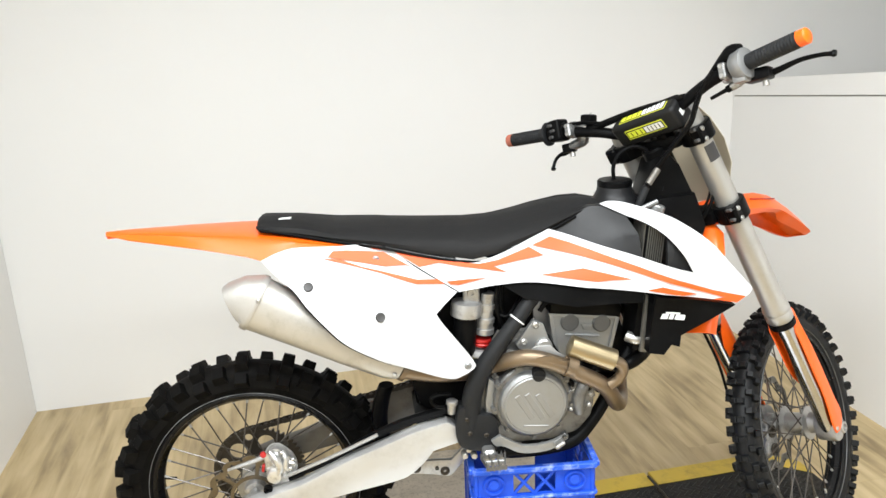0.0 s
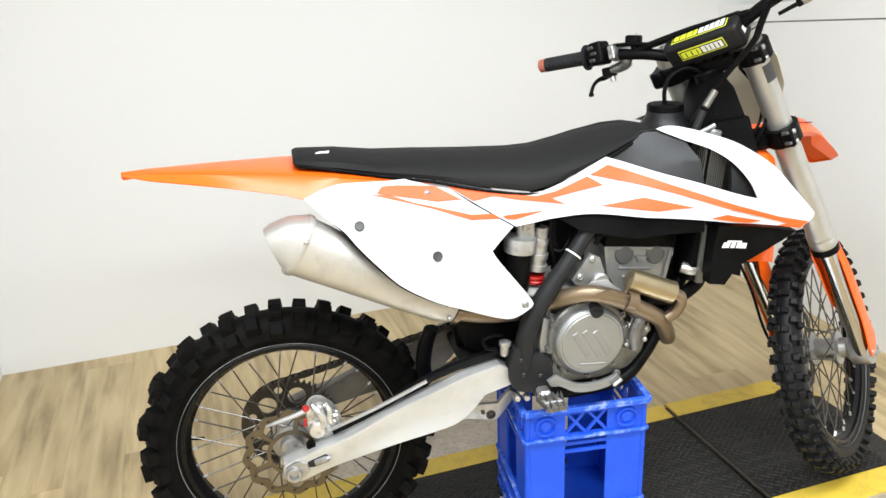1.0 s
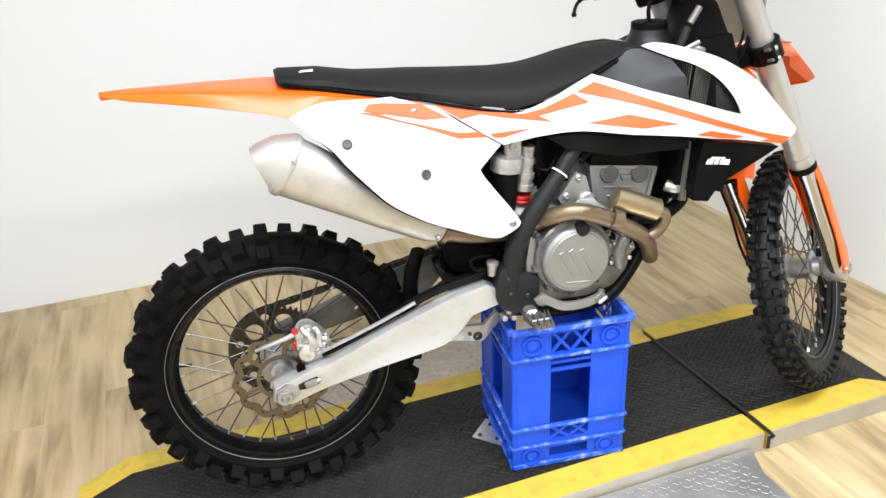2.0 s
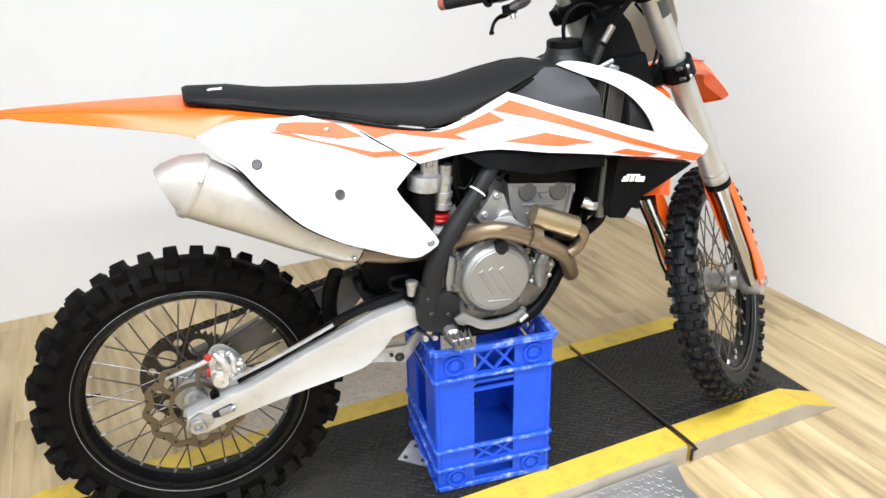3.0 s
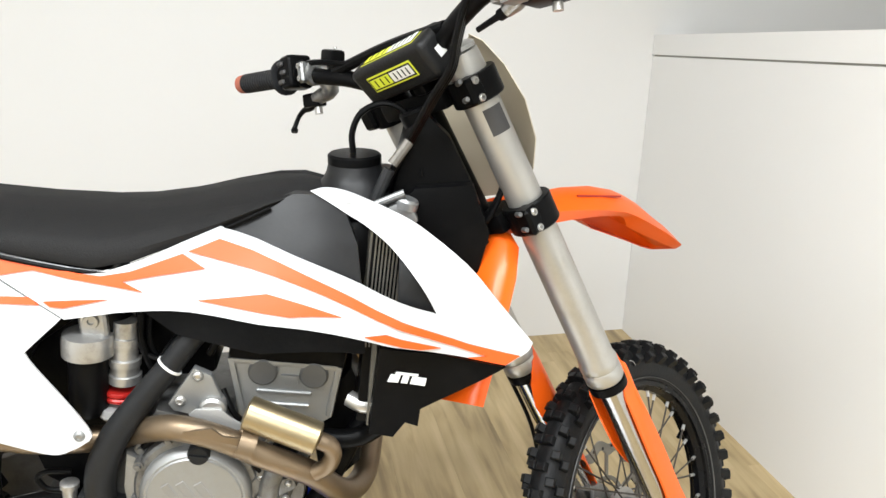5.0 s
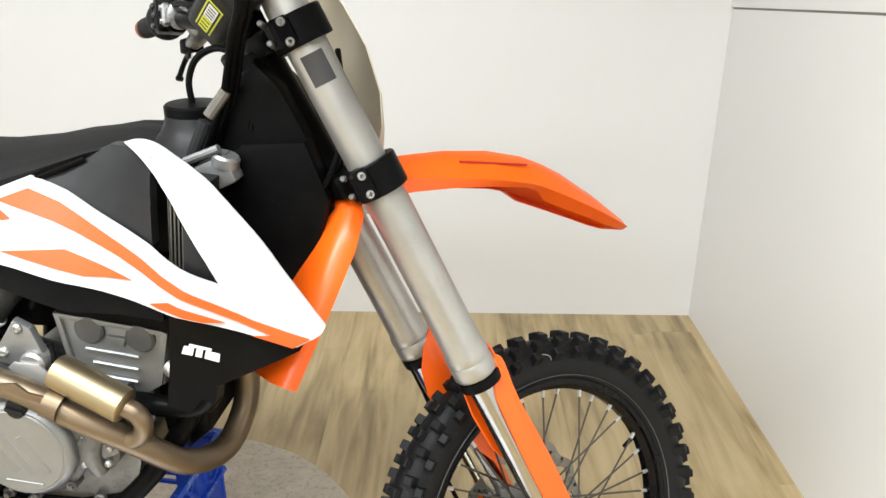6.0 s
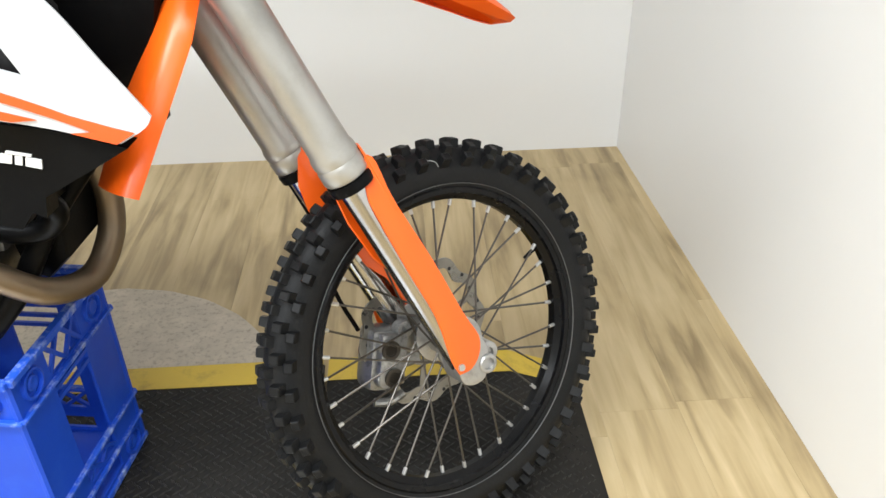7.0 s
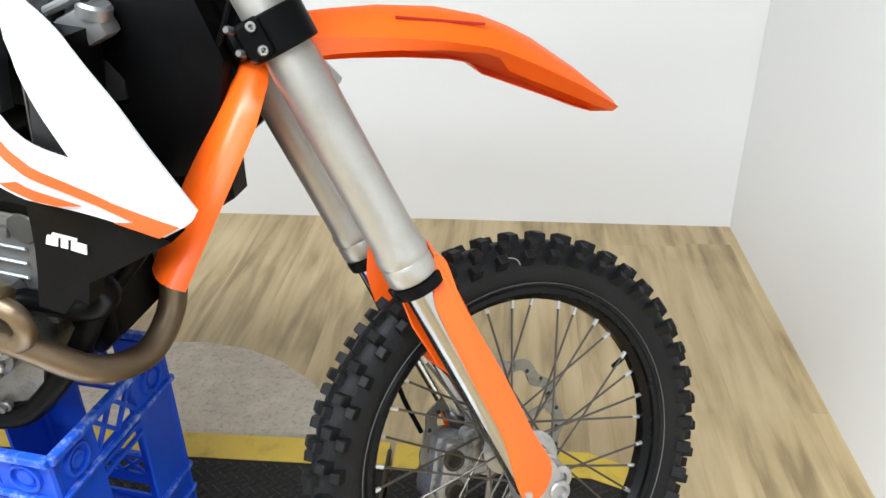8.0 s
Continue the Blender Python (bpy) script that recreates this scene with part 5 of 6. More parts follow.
# --- rear fender ---
bm = bmesh.new()
secs = []
for x, zc, w, zl, w2 in ((-.266, 1.080, .006, 1.077, .007), (-.24, 1.081, .013, 1.073, .018), (-.21, 1.0815, .0185, 1.068, .030), (-.11, 1.077, .043, 1.057, .064), (-.05, 1.0735, .059, 1.0475, .076), (.0, 1.071, .068, 1.038, .086), (.06, 1.0675, .080, 1.0275, .101), (.10, 1.064, .090, 1.0165, .115), (.135, 1.060, .096, 1.026, .117), (.17, 1.0555, .101, 1.037, .114), (.23, 1.046, .105, 1.037, .112), (.29, 1.037, .108, 1.031, .112), (.36, 1.029, .112, 1.025, .113)):
    hollow = .35 + .3 * min(1, max(0, (x + .1) / .2))
    half = [(w2, zl), (w + (w2 - w) * .62, zl + (zc - zl) * .30), (w + (w2 - w) * .12 * hollow, zl + (zc - zl) * .72), (w - .001, zc - .003), (w - .0005, zc), (w * .92, zc + .0016), (w * .5, zc + .0035)]
    secs.append([(x, -a, z) for a, z in half] + [(x, 0, zc + .0045)] + [(x, a, z) for a, z in half[::-1]])
loft(bm, secs, closed=False)
thicken(bm, 0.0025)
fender = part("rear_fender", bm, M_ORANGE, bike, "pointed orange rear mudguard", 28)

# --- side panels and shrouds with their prints ---
panel = [(.094, 1.023), (.135, 1.039), (.181, 1.046), (.268, 1.041), (.358, 1.032), (.441, .977), (.525, .922), (.493, .894), (.474, .877), (.489, .851), (.552, .764), (.553, .745), (.53, .732), (.499, .725), (.442, .744), (.364, .783), (.314, .816), (.263, .854), (.222, .897), (.188, .935), (.163, .966), (.127, .993)]
shroud = [(.363, 1.033), (.459, 1.006), (.567, .987), (.624, .997), (.699, 1.026), (.747, 1.044), (.849, 1.008), (.946, .98), (1.049, .948), (1.028, .987), (.995, 1.029), (.961, 1.053), (.925, 1.066), (.895, 1.079), (.875, 1.088), (.897, 1.093), (.932, 1.09), (.984, 1.076), (1.031, 1.057), (1.092, 1.013), (1.136, .962), (1.184, .905), (1.176, .893), (1.148, .877), (.99, .902), (.856, .914), (.707, .936), (.615, .933), (.571, .927), (.530, .922)]
prints = {
    "shroud": [[(.704, 1.014), (.747, 1.029), (.83, .999), (.884, .979), (.936, .961), (1.015, .934), (1.092, .907), (1.165, .889), (1.144, .877), (1.092, .887), (1.117, .8895), (1.078, .902), (1.014, .923), (.934, .947), (.881, .964), (.826, .981)],
               [(.39, 1.018), (.414, 1.014), (.49, .997), (.549, .984), (.582, .9805), (.623, .987), (.696, 1.011), (.727, .992), (.663, .983), (.612, .974), (.64, .961), (.537, .977), (.489, .988), (.444, .983)],
               [(.718, .952), (.813, .960), (.879, .943), (.918, .934), (.844, .930)],
               [(.949, .912), (.979, .920), (1.055, .901), (1.026, .899)],
               [(.503, .947), (.591, .950), (.53, .938), (.512, .940)]],
    "panel": [[(.241, 1.024), (.253, 1.034), (.283, 1.032), (.366, 1.019), (.424, .985), (.414, .989), (.366, .991)],
              [(.229, 1.023), (.267, 1.017), (.316, .996), (.361, .982), (.395, .971), (.436, .957), (.484, .953), (.497, .942), (.434, .948), (.355, .98), (.273, 1.009)]]}
for s in (1, -1):
    sp = part("side_panel", shell(panel, 0, 0.0035, side=s), M_WHITE, bike, "white plastic side panel with orange stripes")
    sh = part("shroud", shell(shroud if s == 1 else [p for p in shroud if p[1] < 1.078], 0.002, 0.0035, side=s), M_WHITE, bike, "white plastic radiator shroud with orange stripes")
    for q in prints["panel"]:
        part("stripe", shell(q, 0.0026, 0.0015, side=s, n=1), M_DECAL, sp, "orange printed stripe")
    for q in prints["shroud"]:
        part("stripe", shell(q, 0.0046, 0.0015, side=s, n=1), M_DECAL, sh, "orange printed stripe")
    if s == 1:
        for x, z in ((.196, .972), (.347, .897)):
            nx, nz = (bulge(x + .01, z) - bulge(x - .01, z)) / .02, (bulge(x, z + .01) - bulge(x, z - .01)) / .02
            bm = bmesh.new(); lathe(bm, (x, bulge(x, z), z), (nx, -1, nz), [(-.004, .0105), (.0022, .0105), (.0030, .0095), (.0026, .0085), (.0024, 0)], 24)
            part("panel_hole", bm, M_GREYP, sp, "round dark plug")
        bolts(sp, [(.347, bulge(.347, 1.006) - .001, 1.006), (.539, bulge(.539, .752) - .001, .752)], 0.0085, 0.003, M_COVER)
        bolts(sh, [(.93, bulge(.93, 1.076) - .003, 1.076)], 0.008, 0.003, M_WHITE)
# The panel's shadow along its lower edge, drawn as a thin black tube.
bm = bmesh.new(); tube(bm, [(x, bulge(x, z) + .006, z - .001) for x, z in ((.135, .988), (.163, .964), (.188, .933), (.222, .895), (.263, .852), (.314, .814), (.364, .781))], [.001, .002, .003, .003, .0025, .0015, .001], 8, 3)
part("panel_shadow_line", bm, M_BLACK, bike, "shadow line under the side panel, drawn as a dark tube")
# black plate hugging the lower edge of the shroud
lp = [(.62, .93), (.70, .931), (.80, .922), (.95, .903), (.95, .872), (.80, .868), (.68, .892)]
for s in (1, -1):
    part("lower_cover", shell(lp, -0.03, 0.03, 0.04, s, n=1), M_BLACK, bike, "black plastic under the shroud")

# --- footpeg and brake pedal ---
bm = bmesh.new(); box(bm, (.587, -.226, .520), (.046, .006, .014), bev=.002)
peg = part("footpeg", bm, M_COVER, bike, "toothed metal footpeg")
bm = bmesh.new()
box(bm, (0, 0, 0), (.0022, .060, .010))
for i in range(6):
    lathe(bm, (0, -.026 + i * .0105, .004), (0, 0, 1), [(0, .0034), (.009, .0005)], 4)
tooth_me = mesh_of("peg_tooth_plate", bm, M_CASE, 0)
for i in range(4):
    piece("peg_tooth_plate", tooth_me, peg, Matrix.Translation((.563 + i * .016, -.226, .521)) @ Matrix.Rotation(radians((10, 3, -3, -10)[i]), 4, "Z"))
bm = bmesh.new()
box(bm, (0, 0, 0), (.048, .0022, .010))
for i in range(5):
    lathe(bm, (-.02 + i * .01, 0, .004), (0, 0, 1), [(0, .0034), (.009, .0005)], 4)
cross_me = mesh_of("peg_rib", bm, M_CASE, 0)
for y in (-.2, -.252):
    piece("peg_rib", cross_me, peg, Matrix.Translation((.587, y, .521)))
bm = bmesh.new(); box(bm, (.58, -.175, .52), (.03, .05, .03), bev=.006)
part("peg_mount", bm, M_ALU, peg)
bm = bmesh.new(); prism(bm, smooth_poly([(.585, .560), (.606, .573), (.628, .558), (.66, .541), (.70, .538), (.735, .545), (.755, .555), (.75, .535), (.73, .522), (.69, .517), (.65, .522), (.615, .542), (.595, .545)], 50, 3), -.197, -.186, .003)
pedal = part("brake_pedal", bm, M_COVER, bike, "silver rear brake pedal")
bm = bmesh.new(); box(bm, (.746, -.205, .541), (.026, .026, .010), Matrix.Rotation(radians(-35), 3, "Y"), .003)
part("pedal_tip", bm, M_ALU, pedal)
bm = bmesh.new()
for x, z in ((.525, .505), (.548, .503), (.535, .522)):
    lathe(bm, (x, -.14, z), (0, -1, 0), [(0, .008), (.02, .008), (.023, .006), (.023, 0)], 12)
part("pedal_spring", bm, M_BOLT, bike)
bm = bmesh.new(); tube(bm, [(.50, -.135, .66), (.47, -.14, .665), (.452, -.14, .655), (.462, -.14, .635), (.485, -.14, .63)], .0045, 8, 4)
part("brake_hose", bm, M_BLACK, bike)
bm = bmesh.new(); lathe(bm, (.498, -.15, .618), (0.1, 0, 1), [(0, .009), (.016, .011), (.024, .011), (.025, .014), (.033, .014), (.035, .011)], 20)
part("master_cylinder", bm, M_ALU, bike, "silver rear brake master cylinder")

# ===== steered front end =====
def leg(z, s, dx=0.0, dy=0.0):
    return Vector((1.31 - (z - .718) * .487 + dx, s * .098 + dy, z))


LEGDIR = (leg(1.2, 1) - leg(.4, 1)).normalized()
for s in (-1, 1):
    bm = bmesh.new()
    o = leg(.72, s)
    lathe(bm, o, LEGDIR, [(0, .031), (.004, .0335), (.022, .0335), (.026, .032), (.03, .0335), (.04, .0335), (.048, .031), (.10, .0305), (.29, .0305), (.30, .0295), (.33, .0285), (.58, .0285), (.60, .027)], 36)
    tubeob = steered("fork_tube", bm, M_FORK, "satin silver upper fork tube")
    bm = bmesh.new(); lathe(bm, leg(.703, s), LEGDIR, [(0, .027), (.002, .033), (.013, .034), (.017, .033)], 32)
    steered("dust_seal", bm, M_BLACK, "black dust seal", tubeob)
    bm = bmesh.new(); lathe(bm, leg(.40, s), LEGDIR, [(0, .0235), (.34, .0235)], 28)
    steered("stanchion", bm, M_CHROME, "polished chrome stanchion", tubeob)
    bm = bmesh.new(); lathe(bm, leg(1.262, s), LEGDIR, [(0, .026), (.006, .026), (.010, .02), (.010, .008), (.016, .008), (.016, 0)], 24)
    steered("fork_cap", bm, M_ALU, "", tubeob)
    bm = bmesh.new()
    lp2 = [(1.443, .398), (1.449, .372), (1.468, .362), (1.488, .366), (1.498, .382), (1.502, .408), (1.494, .434), (1.476, .450), (1.445, .455)]
    prism(bm, smooth_poly(lp2, 60, 3), s * .068, s * .120, .006)
    lathe(bm, (1.507, s * .072, .404), (0, s, 0), [(0, .014), (.002, .018), (.036, .018), (.038, .015), (.038, .009), (.033, .008), (.033, 0)], 22)
    steered("axle_lug", bm, M_ALU, "cast axle clamp", tubeob)
    # guard wrapped round the front of the stanchion
    secs = []
    for z, r, a0, a1, out in ((.748, .034, -50, 25, .0), (.735, .035, -90, 32, .0), (.70, .036, -125, 42, .0), (.66, .036, -140, 50, .0), (.60, .035, -132, 60, .0), (.555, .033, -105, 55, .0), (.50, .033, -60, 50, 0), (.45, .033, -50, 50, 0), (.41, .033, -45, 50, 0.0)):
        c = leg(z, s)
        row = []
        for i in range(13):
            a = radians(a0 + (a1 - a0) * i / 12)
            row.append((c.x + r * math.cos(a) + out, c.y - s * -1 * r * math.sin(a) * 1.0, c.z + 0.487 * (r * math.cos(a)) * .9))
        secs.append(row)
    bm = bmesh.new(); loft(bm, secs, closed=False); thicken(bm, .0025)
    g = steered("fork_guard", bm, M_ORANGE, "orange plastic fork guard", tubeob)
    strip = [(1.327, .738), (1.336, .747), (1.347, .735), (1.365, .676), (1.413, .583), (1.456, .490), (1.480, .446), (1.478, .416), (1.462, .396), (1.440, .392), (1.428, .418), (1.409, .493), (1.374, .568), (1.331, .667), (1.324, .705)]
    bm = bmesh.new(); prism(bm, smooth_poly(strip, 60, 3), s * .124, s * .129, .002)
    for v in bm.verts:
        # the strip leans in towards the tube at its top
        v.co.y -= s * .014 * max(0.0, (v.co.z - .66) / .09)
    steered("guard_foot", bm, M_ORANGE, "", tubeob)
    bm = bmesh.new(); lathe(bm, (1.443, s * .129, .404), (0, s, 0), [(0, .006), (.003, .0055), (.003, 0)], 12)
    steered("guard_bolt", bm, M_BOLT, "", tubeob)
    # clamps
    for z, name, h in ((1.018, "lower_clamp", .046), (1.212, "upper_clamp", .042)):
        bm = bmesh.new(); lathe(bm, leg(z - h / 2 * .9, s), LEGDIR, [(0, .029), (0, .0385), (.002, .040), (h - .002, .040), (h, .0385), (h, .029), (0, .029)], 32)
        c = leg(z, s)
        box(bm, c + Vector((-.03, s * .024, -.012)), (.03, .03, h * .95), Matrix.Rotation(radians(-26), 3, "Y"), .005)
        cl = steered(name, bm, M_BLACK, "black anodised fork clamp")
        for dz in (-.012, .012):
            bm = bmesh.new(); lathe(bm, c + Vector((-.03 - dz * .45, s * .036, dz - .012)), (0, s, 0), [(0, .0058), (.005, .0058), (.0065, .0048), (.0065, .003), (.003, .0026), (.003, 0)], 14)
            steered("clamp_bolt", bm, M_BOLT, "", cl)
            if s > 0:
                continue
            bm = bmesh.new(); lathe(bm, c + Vector((-.052 - dz * .45, s * .030, dz - .014)), (-.6, s, 0), [(-.012, .0042), (.004, .0042), (.006, .003), (.006, 0)], 12)
            steered("clamp_bolt", bm, M_PLUG, "", cl)
for z, nm in ((1.018, "lower_yoke"), (1.212, "upper_yoke")):
    c = leg(z, 0)
    bm = bmesh.new(); box(bm, c + Vector((-.018, 0, -.004)), (.06, .15, .034), Matrix.Rotation(radians(-26), 3, "Y"), .008, 2)
    steered(nm, bm, M_BLACK, "black triple clamp yoke")
bm = bmesh.new(); lathe(bm, (1.497, .13, .392), (0, -1, 0), [(0, .011), (.245, .011), (.245, .016), (.252, .016), (.254, .014), (.254, .010), (.248, .009), (.248, 0)], 22)
steered("front_axle", bm, M_ALU, "silver front axle")
bm = bmesh.new(); lathe(bm, (1.494, -.055, .396), (0, -1, 0), [(0, .03), (.006, .034), (.022, .034), (.024, .03), (.024, 0)], 26)
steered("wheel_spacer", bm, M_ALU)
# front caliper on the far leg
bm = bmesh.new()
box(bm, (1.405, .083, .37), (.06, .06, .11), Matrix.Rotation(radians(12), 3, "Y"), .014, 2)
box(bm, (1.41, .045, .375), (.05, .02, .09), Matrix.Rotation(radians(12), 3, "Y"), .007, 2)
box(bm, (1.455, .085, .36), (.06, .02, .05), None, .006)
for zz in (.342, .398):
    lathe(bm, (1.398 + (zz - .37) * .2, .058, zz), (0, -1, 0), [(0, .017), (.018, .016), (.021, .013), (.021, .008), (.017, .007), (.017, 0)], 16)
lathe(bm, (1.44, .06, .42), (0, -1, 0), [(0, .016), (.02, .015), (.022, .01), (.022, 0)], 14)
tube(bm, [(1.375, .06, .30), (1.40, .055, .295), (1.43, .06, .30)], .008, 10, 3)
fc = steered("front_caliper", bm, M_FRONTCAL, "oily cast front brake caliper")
for z in (.345, .395):
    bm = bmesh.new(); lathe(bm, (1.405, .034, z), (0, -1, 0), [(0, .017), (.004, .017), (.004, .011), (0, .010), (0, 0)], 18)
    steered("caliper_piston", bm, M_CHAIN, "", fc)
bm = bmesh.new(); tube(bm, [(1.38, .1, .42), (1.35, .11, .50), (1.34, .12, .60), (1.30, .125, .70), (1.2, .12, .9), (1.12, .09, 1.12), (1.05, .05, 1.25)], .004, 8, 4)
steered("front_brake_hose", bm, M_BLACK, "black front brake hose")

# front fender
bm = bmesh.new()
secs = []
for x, zt, ze, w, zl, wl in ((1.15, 1.032, 1.005, .05, .985, .05), (1.17, 1.042, 1.010, .07, .986, .066), (1.24, 1.049, 1.012, .074, .993, .068), (1.30, 1.053, 1.010, .078, .995, .070), (1.375, 1.051, 1.004, .080, .994, .070), (1.44, 1.040, .995, .076, .989, .060), (1.465, 1.032, .988, .073, .983, .050), (1.482, 1.026, .982, .072, .966, .042), (1.518, 1.010, .969, .068, .953, .038), (1.585, .970, .942, .061, .929, .034), (1.625, .942, .923, .056, .914, .032), (1.644, .927, .915, .051, .908, .030), (1.656, .916, .911, .042, .905, .028)):
    rise = min(1.0, (zt - zl) / .06)
    half = [(wl, zl), (w, ze), (w * .86, ze + (zt - ze) * .55), (w * .62, zt - .003 * rise), (w * .56, zt - .001 * rise), (w * .50, zt - .006 * rise), (w * .44, zt - .018 * rise)]
    secs.append([(x, -a, z) for a, z in half] + [(x, 0, zt - .021 * rise)] + [(x, a, z) for a, z in half[::-1]])
loft(bm, secs, closed=False)
bm.verts.ensure_lookup_table()
bm.faces.new(bm.verts[-15:])
thicken(bm, .0014)
ff = steered("front_fender", bm, M_ORANGE, "orange front mudguard")
bm = bmesh.new(); box(bm, (1.375, -.0685, 1.0295), (.12, .0035, .003), Matrix.Rotation(radians(4.5), 3, "Y"))
steered("fender_vent", bm, M_RED, "thin dark red slot", ff)
# rear drop of the fender behind the fork legs
bm = bmesh.new()
secs = []
for x, z, w, d in ((1.137, 1.0, .05, .028), (1.124, .975, .074, .036), (1.100, .93, .080, .042), (1.070, .872, .082, .041), (1.037, .805, .082, .038), (1.010, .746, .080, .034)):
    row = []
    for i in range(13):
        a = math.pi * (i / 12 - .5)
        k = 1 - abs(math.cos(a)) ** .6
        row.append((x + k * d * .85, w * math.copysign(abs(math.sin(a)) ** .7, math.sin(a)), z - k * d * .35))
    secs.append(row)
loft(bm, secs, closed=False)
thicken(bm, .003)
steered("fender_tail", bm, M_ORANGE, "", ff)

# number plate
bm = bmesh.new()
secs = []
for x, z, w in ((1.215, 1.05, .07), (1.213, 1.085, .098), (1.205, 1.13, .117), (1.188, 1.19, .118), (1.165, 1.245, .104), (1.145, 1.285, .082), (1.138, 1.30, .06)):
    secs.append([(x - .55 * (abs(t) ** 2) * .06, t * w, z) for t in (-1, -.8, -.5, -.2, .2, .5, .8, 1)])
loft(bm, secs, closed=False)
thicken(bm, .0012)
steered("number_plate", bm, M_PLATE, "blank off-white front number plate")
bm = bmesh.new()
face = Vector((-0.331, -0.932, -0.145))
face = (face - LEGDIR * face.dot(LEGDIR)).normalized()
across = LEGDIR.cross(face)
rows = []
for h in (-.021, .021):
    rows.append([leg(1.163, -1) + LEGDIR * h + (face * math.cos(radians(a)) + across * math.sin(radians(a))) * .0291 for a in range(-32, 33, 8)])
loft(bm, rows, closed=False)
thicken(bm, .0005)
steered("fork_sticker", bm, M_GREYP, "dark rectangular sticker")

# handlebar
bars = [(.952, .384, 1.300), (.966, .266, 1.290), (.972, .21, 1.283), (.99, .12, 1.262), (1.012, .065, 1.243), (1.02, 0, 1.24), (1.016, -.065, 1.246), (.998, -.12, 1.272), (.985, -.21, 1.303), (.978, -.30, 1.316), (.966, -.425, 1.328)]
bm = bmesh.new(); tube(bm, bars, .0135, 14, 4)
bar = steered("handlebar", bm, M_BLACK, "black handlebar")
bm = bmesh.new(); tube(bm, [(.985, .135, 1.275), (.988, 0, 1.285), (.99, -.135, 1.285)], .009, 10, 3)
steered("crossbar", bm, M_BLACK, "", bar)
LEVER = {1: [(0, 0, 0), (.0, .020, -.006), (-.002, .038, -.008), (-.006, .052, -.018), (-.012, .058, -.034), (-.013, .059, -.039), (-.014, .059, -.044)],
         -1: [(0, 0, 0), (.012, -.03, .006), (.020, -.07, .014), (.018, -.11, .012), (.016, -.132, .008), (.017, -.138, .007), (.018, -.144, .006)]}
for s, e0, e1 in ((1, Vector(bars[0]), Vector(bars[1])), (-1, Vector(bars[-1]), Vector(bars[-2]))):
    d = e1 - e0
    L = d.length
    bm = bmesh.new()
    prof = [(0, .012), (.002, .0165)]
    for i in range(14):
        prof += [(.006 + i * .0072, .0165), (.0085 + i * .0072, .0175), (.0115 + i * .0072, .0175)]
    prof += [(L, .0165), (L + .001, .031), (L + .006, .031), (L + .008, .02)]
    lathe(bm, e0, d, prof, 24)
    grip = steered("grip", bm, M_GRIP, "ribbed grey rubber grip", bar)
    bm = bmesh.new(); lathe(bm, e0 - d.normalized() * .012, d, [(0, .012), (.003, .0165), (.02, .0172), (.022, .0165)], 20)
    steered("grip_end", bm, M_ORANGE if s < 0 else M_GRIPEND, "orange grip end" if s < 0 else "faded pinkish grip end", bar)
    # housing, perch, lever and what sits beside them
    dn = d.normalized()
    p = e1 + dn * .010
    if s < 0:
        bm = bmesh.new(); lathe(bm, p - dn * .012, d, [(0, .024), (.003, .033), (.010, .034), (.026, .032), (.034, .026), (.036, .018)], 28)
        box(bm, p + dn * .008 + Vector((-.004, 0, -.026)), (.03, .03, .022), None, .006, 2)
        steered("throttle_housing", bm, M_CASTDARK, "cast grey throttle housing", bar)
        bm = bmesh.new(); tube(bm, [p + dn * .0 + Vector((-.006, 0, .030)), p + dn * .022 + Vector((-.006, 0, .034)), p + dn * .05 + Vector((-.004, 0, .022)), p + dn * .085 + Vector((0, 0, .008))], [.013, .015, .012, .006], 14, 4)
        steered("cable_boot", bm, M_BLACK, "black rubber cable boot", bar)
        q, pv = p + dn * .034, p + Vector((.040, -.018, -.030))
        bm = bmesh.new(); box(bm, pv + Vector((-.006, .008, .004)), (.05, .055, .026), Matrix.Rotation(radians(12), 3, "Z"), .007, 2)
        steered("lever_mount", bm, M_BLACK, "black lever mount", bar)
        bm = bmesh.new(); tube(bm, [q + Vector((.016, -.022, -.018)), q + Vector((.018, -.004, -.026)), q + Vector((.014, .012, -.034))], [.012, .012, .009], 14, 4)
        box(bm, q + Vector((.018, 0, -.014)), (.034, .05, .020), Matrix.Rotation(radians(10), 3, "Z"), .005, 2)
        mc = steered("master_cylinder", bm, M_FRONTCAL, "silver brake master cylinder", bar)
        bm = bmesh.new(); lathe(bm, q + Vector((.014, .012, -.034)), (-.1, 1, -.25), [(0, .008), (.010, .008), (.011, .005), (.02, .0045), (.05, .004)], 12)
        steered("banjo", bm, M_BLACK, "", mc)
    else:
        bm = bmesh.new(); box(bm, p + dn * .030 + Vector((-.004, 0, .004)), (.046, .036, .056), None, .009, 3)
        lathe(bm, p, d, [(0, .018), (.002, .024), (.05, .024), (.052, .018)], 20)
        sw = steered("switch_block", bm, M_BLACK, "black switch block", bar)
        bm = bmesh.new()
        for k, dz in enumerate((-.012, .004, .018)):
            box(bm, p + dn * (.022 + .006 * (k % 2)) + Vector((-.028, 0, dz)), (.006, .016, .008), None, .002)
        steered("switch_button", bm, M_GREYP, "", sw)
        q, pv = p + dn * .066, p + dn * .034 + Vector((.026, 0, -.046))
        bm = bmesh.new(); tube(bm, [q + Vector((.014, -.01, -.004)), q + Vector((.026, -.012, -.028)), pv + Vector((0, -.004, .006))], [.015, .015, .012], 12, 4)
        box(bm, q + dn * .02 + Vector((.014, 0, .004)), (.03, .05, .024), None, .006, 2)
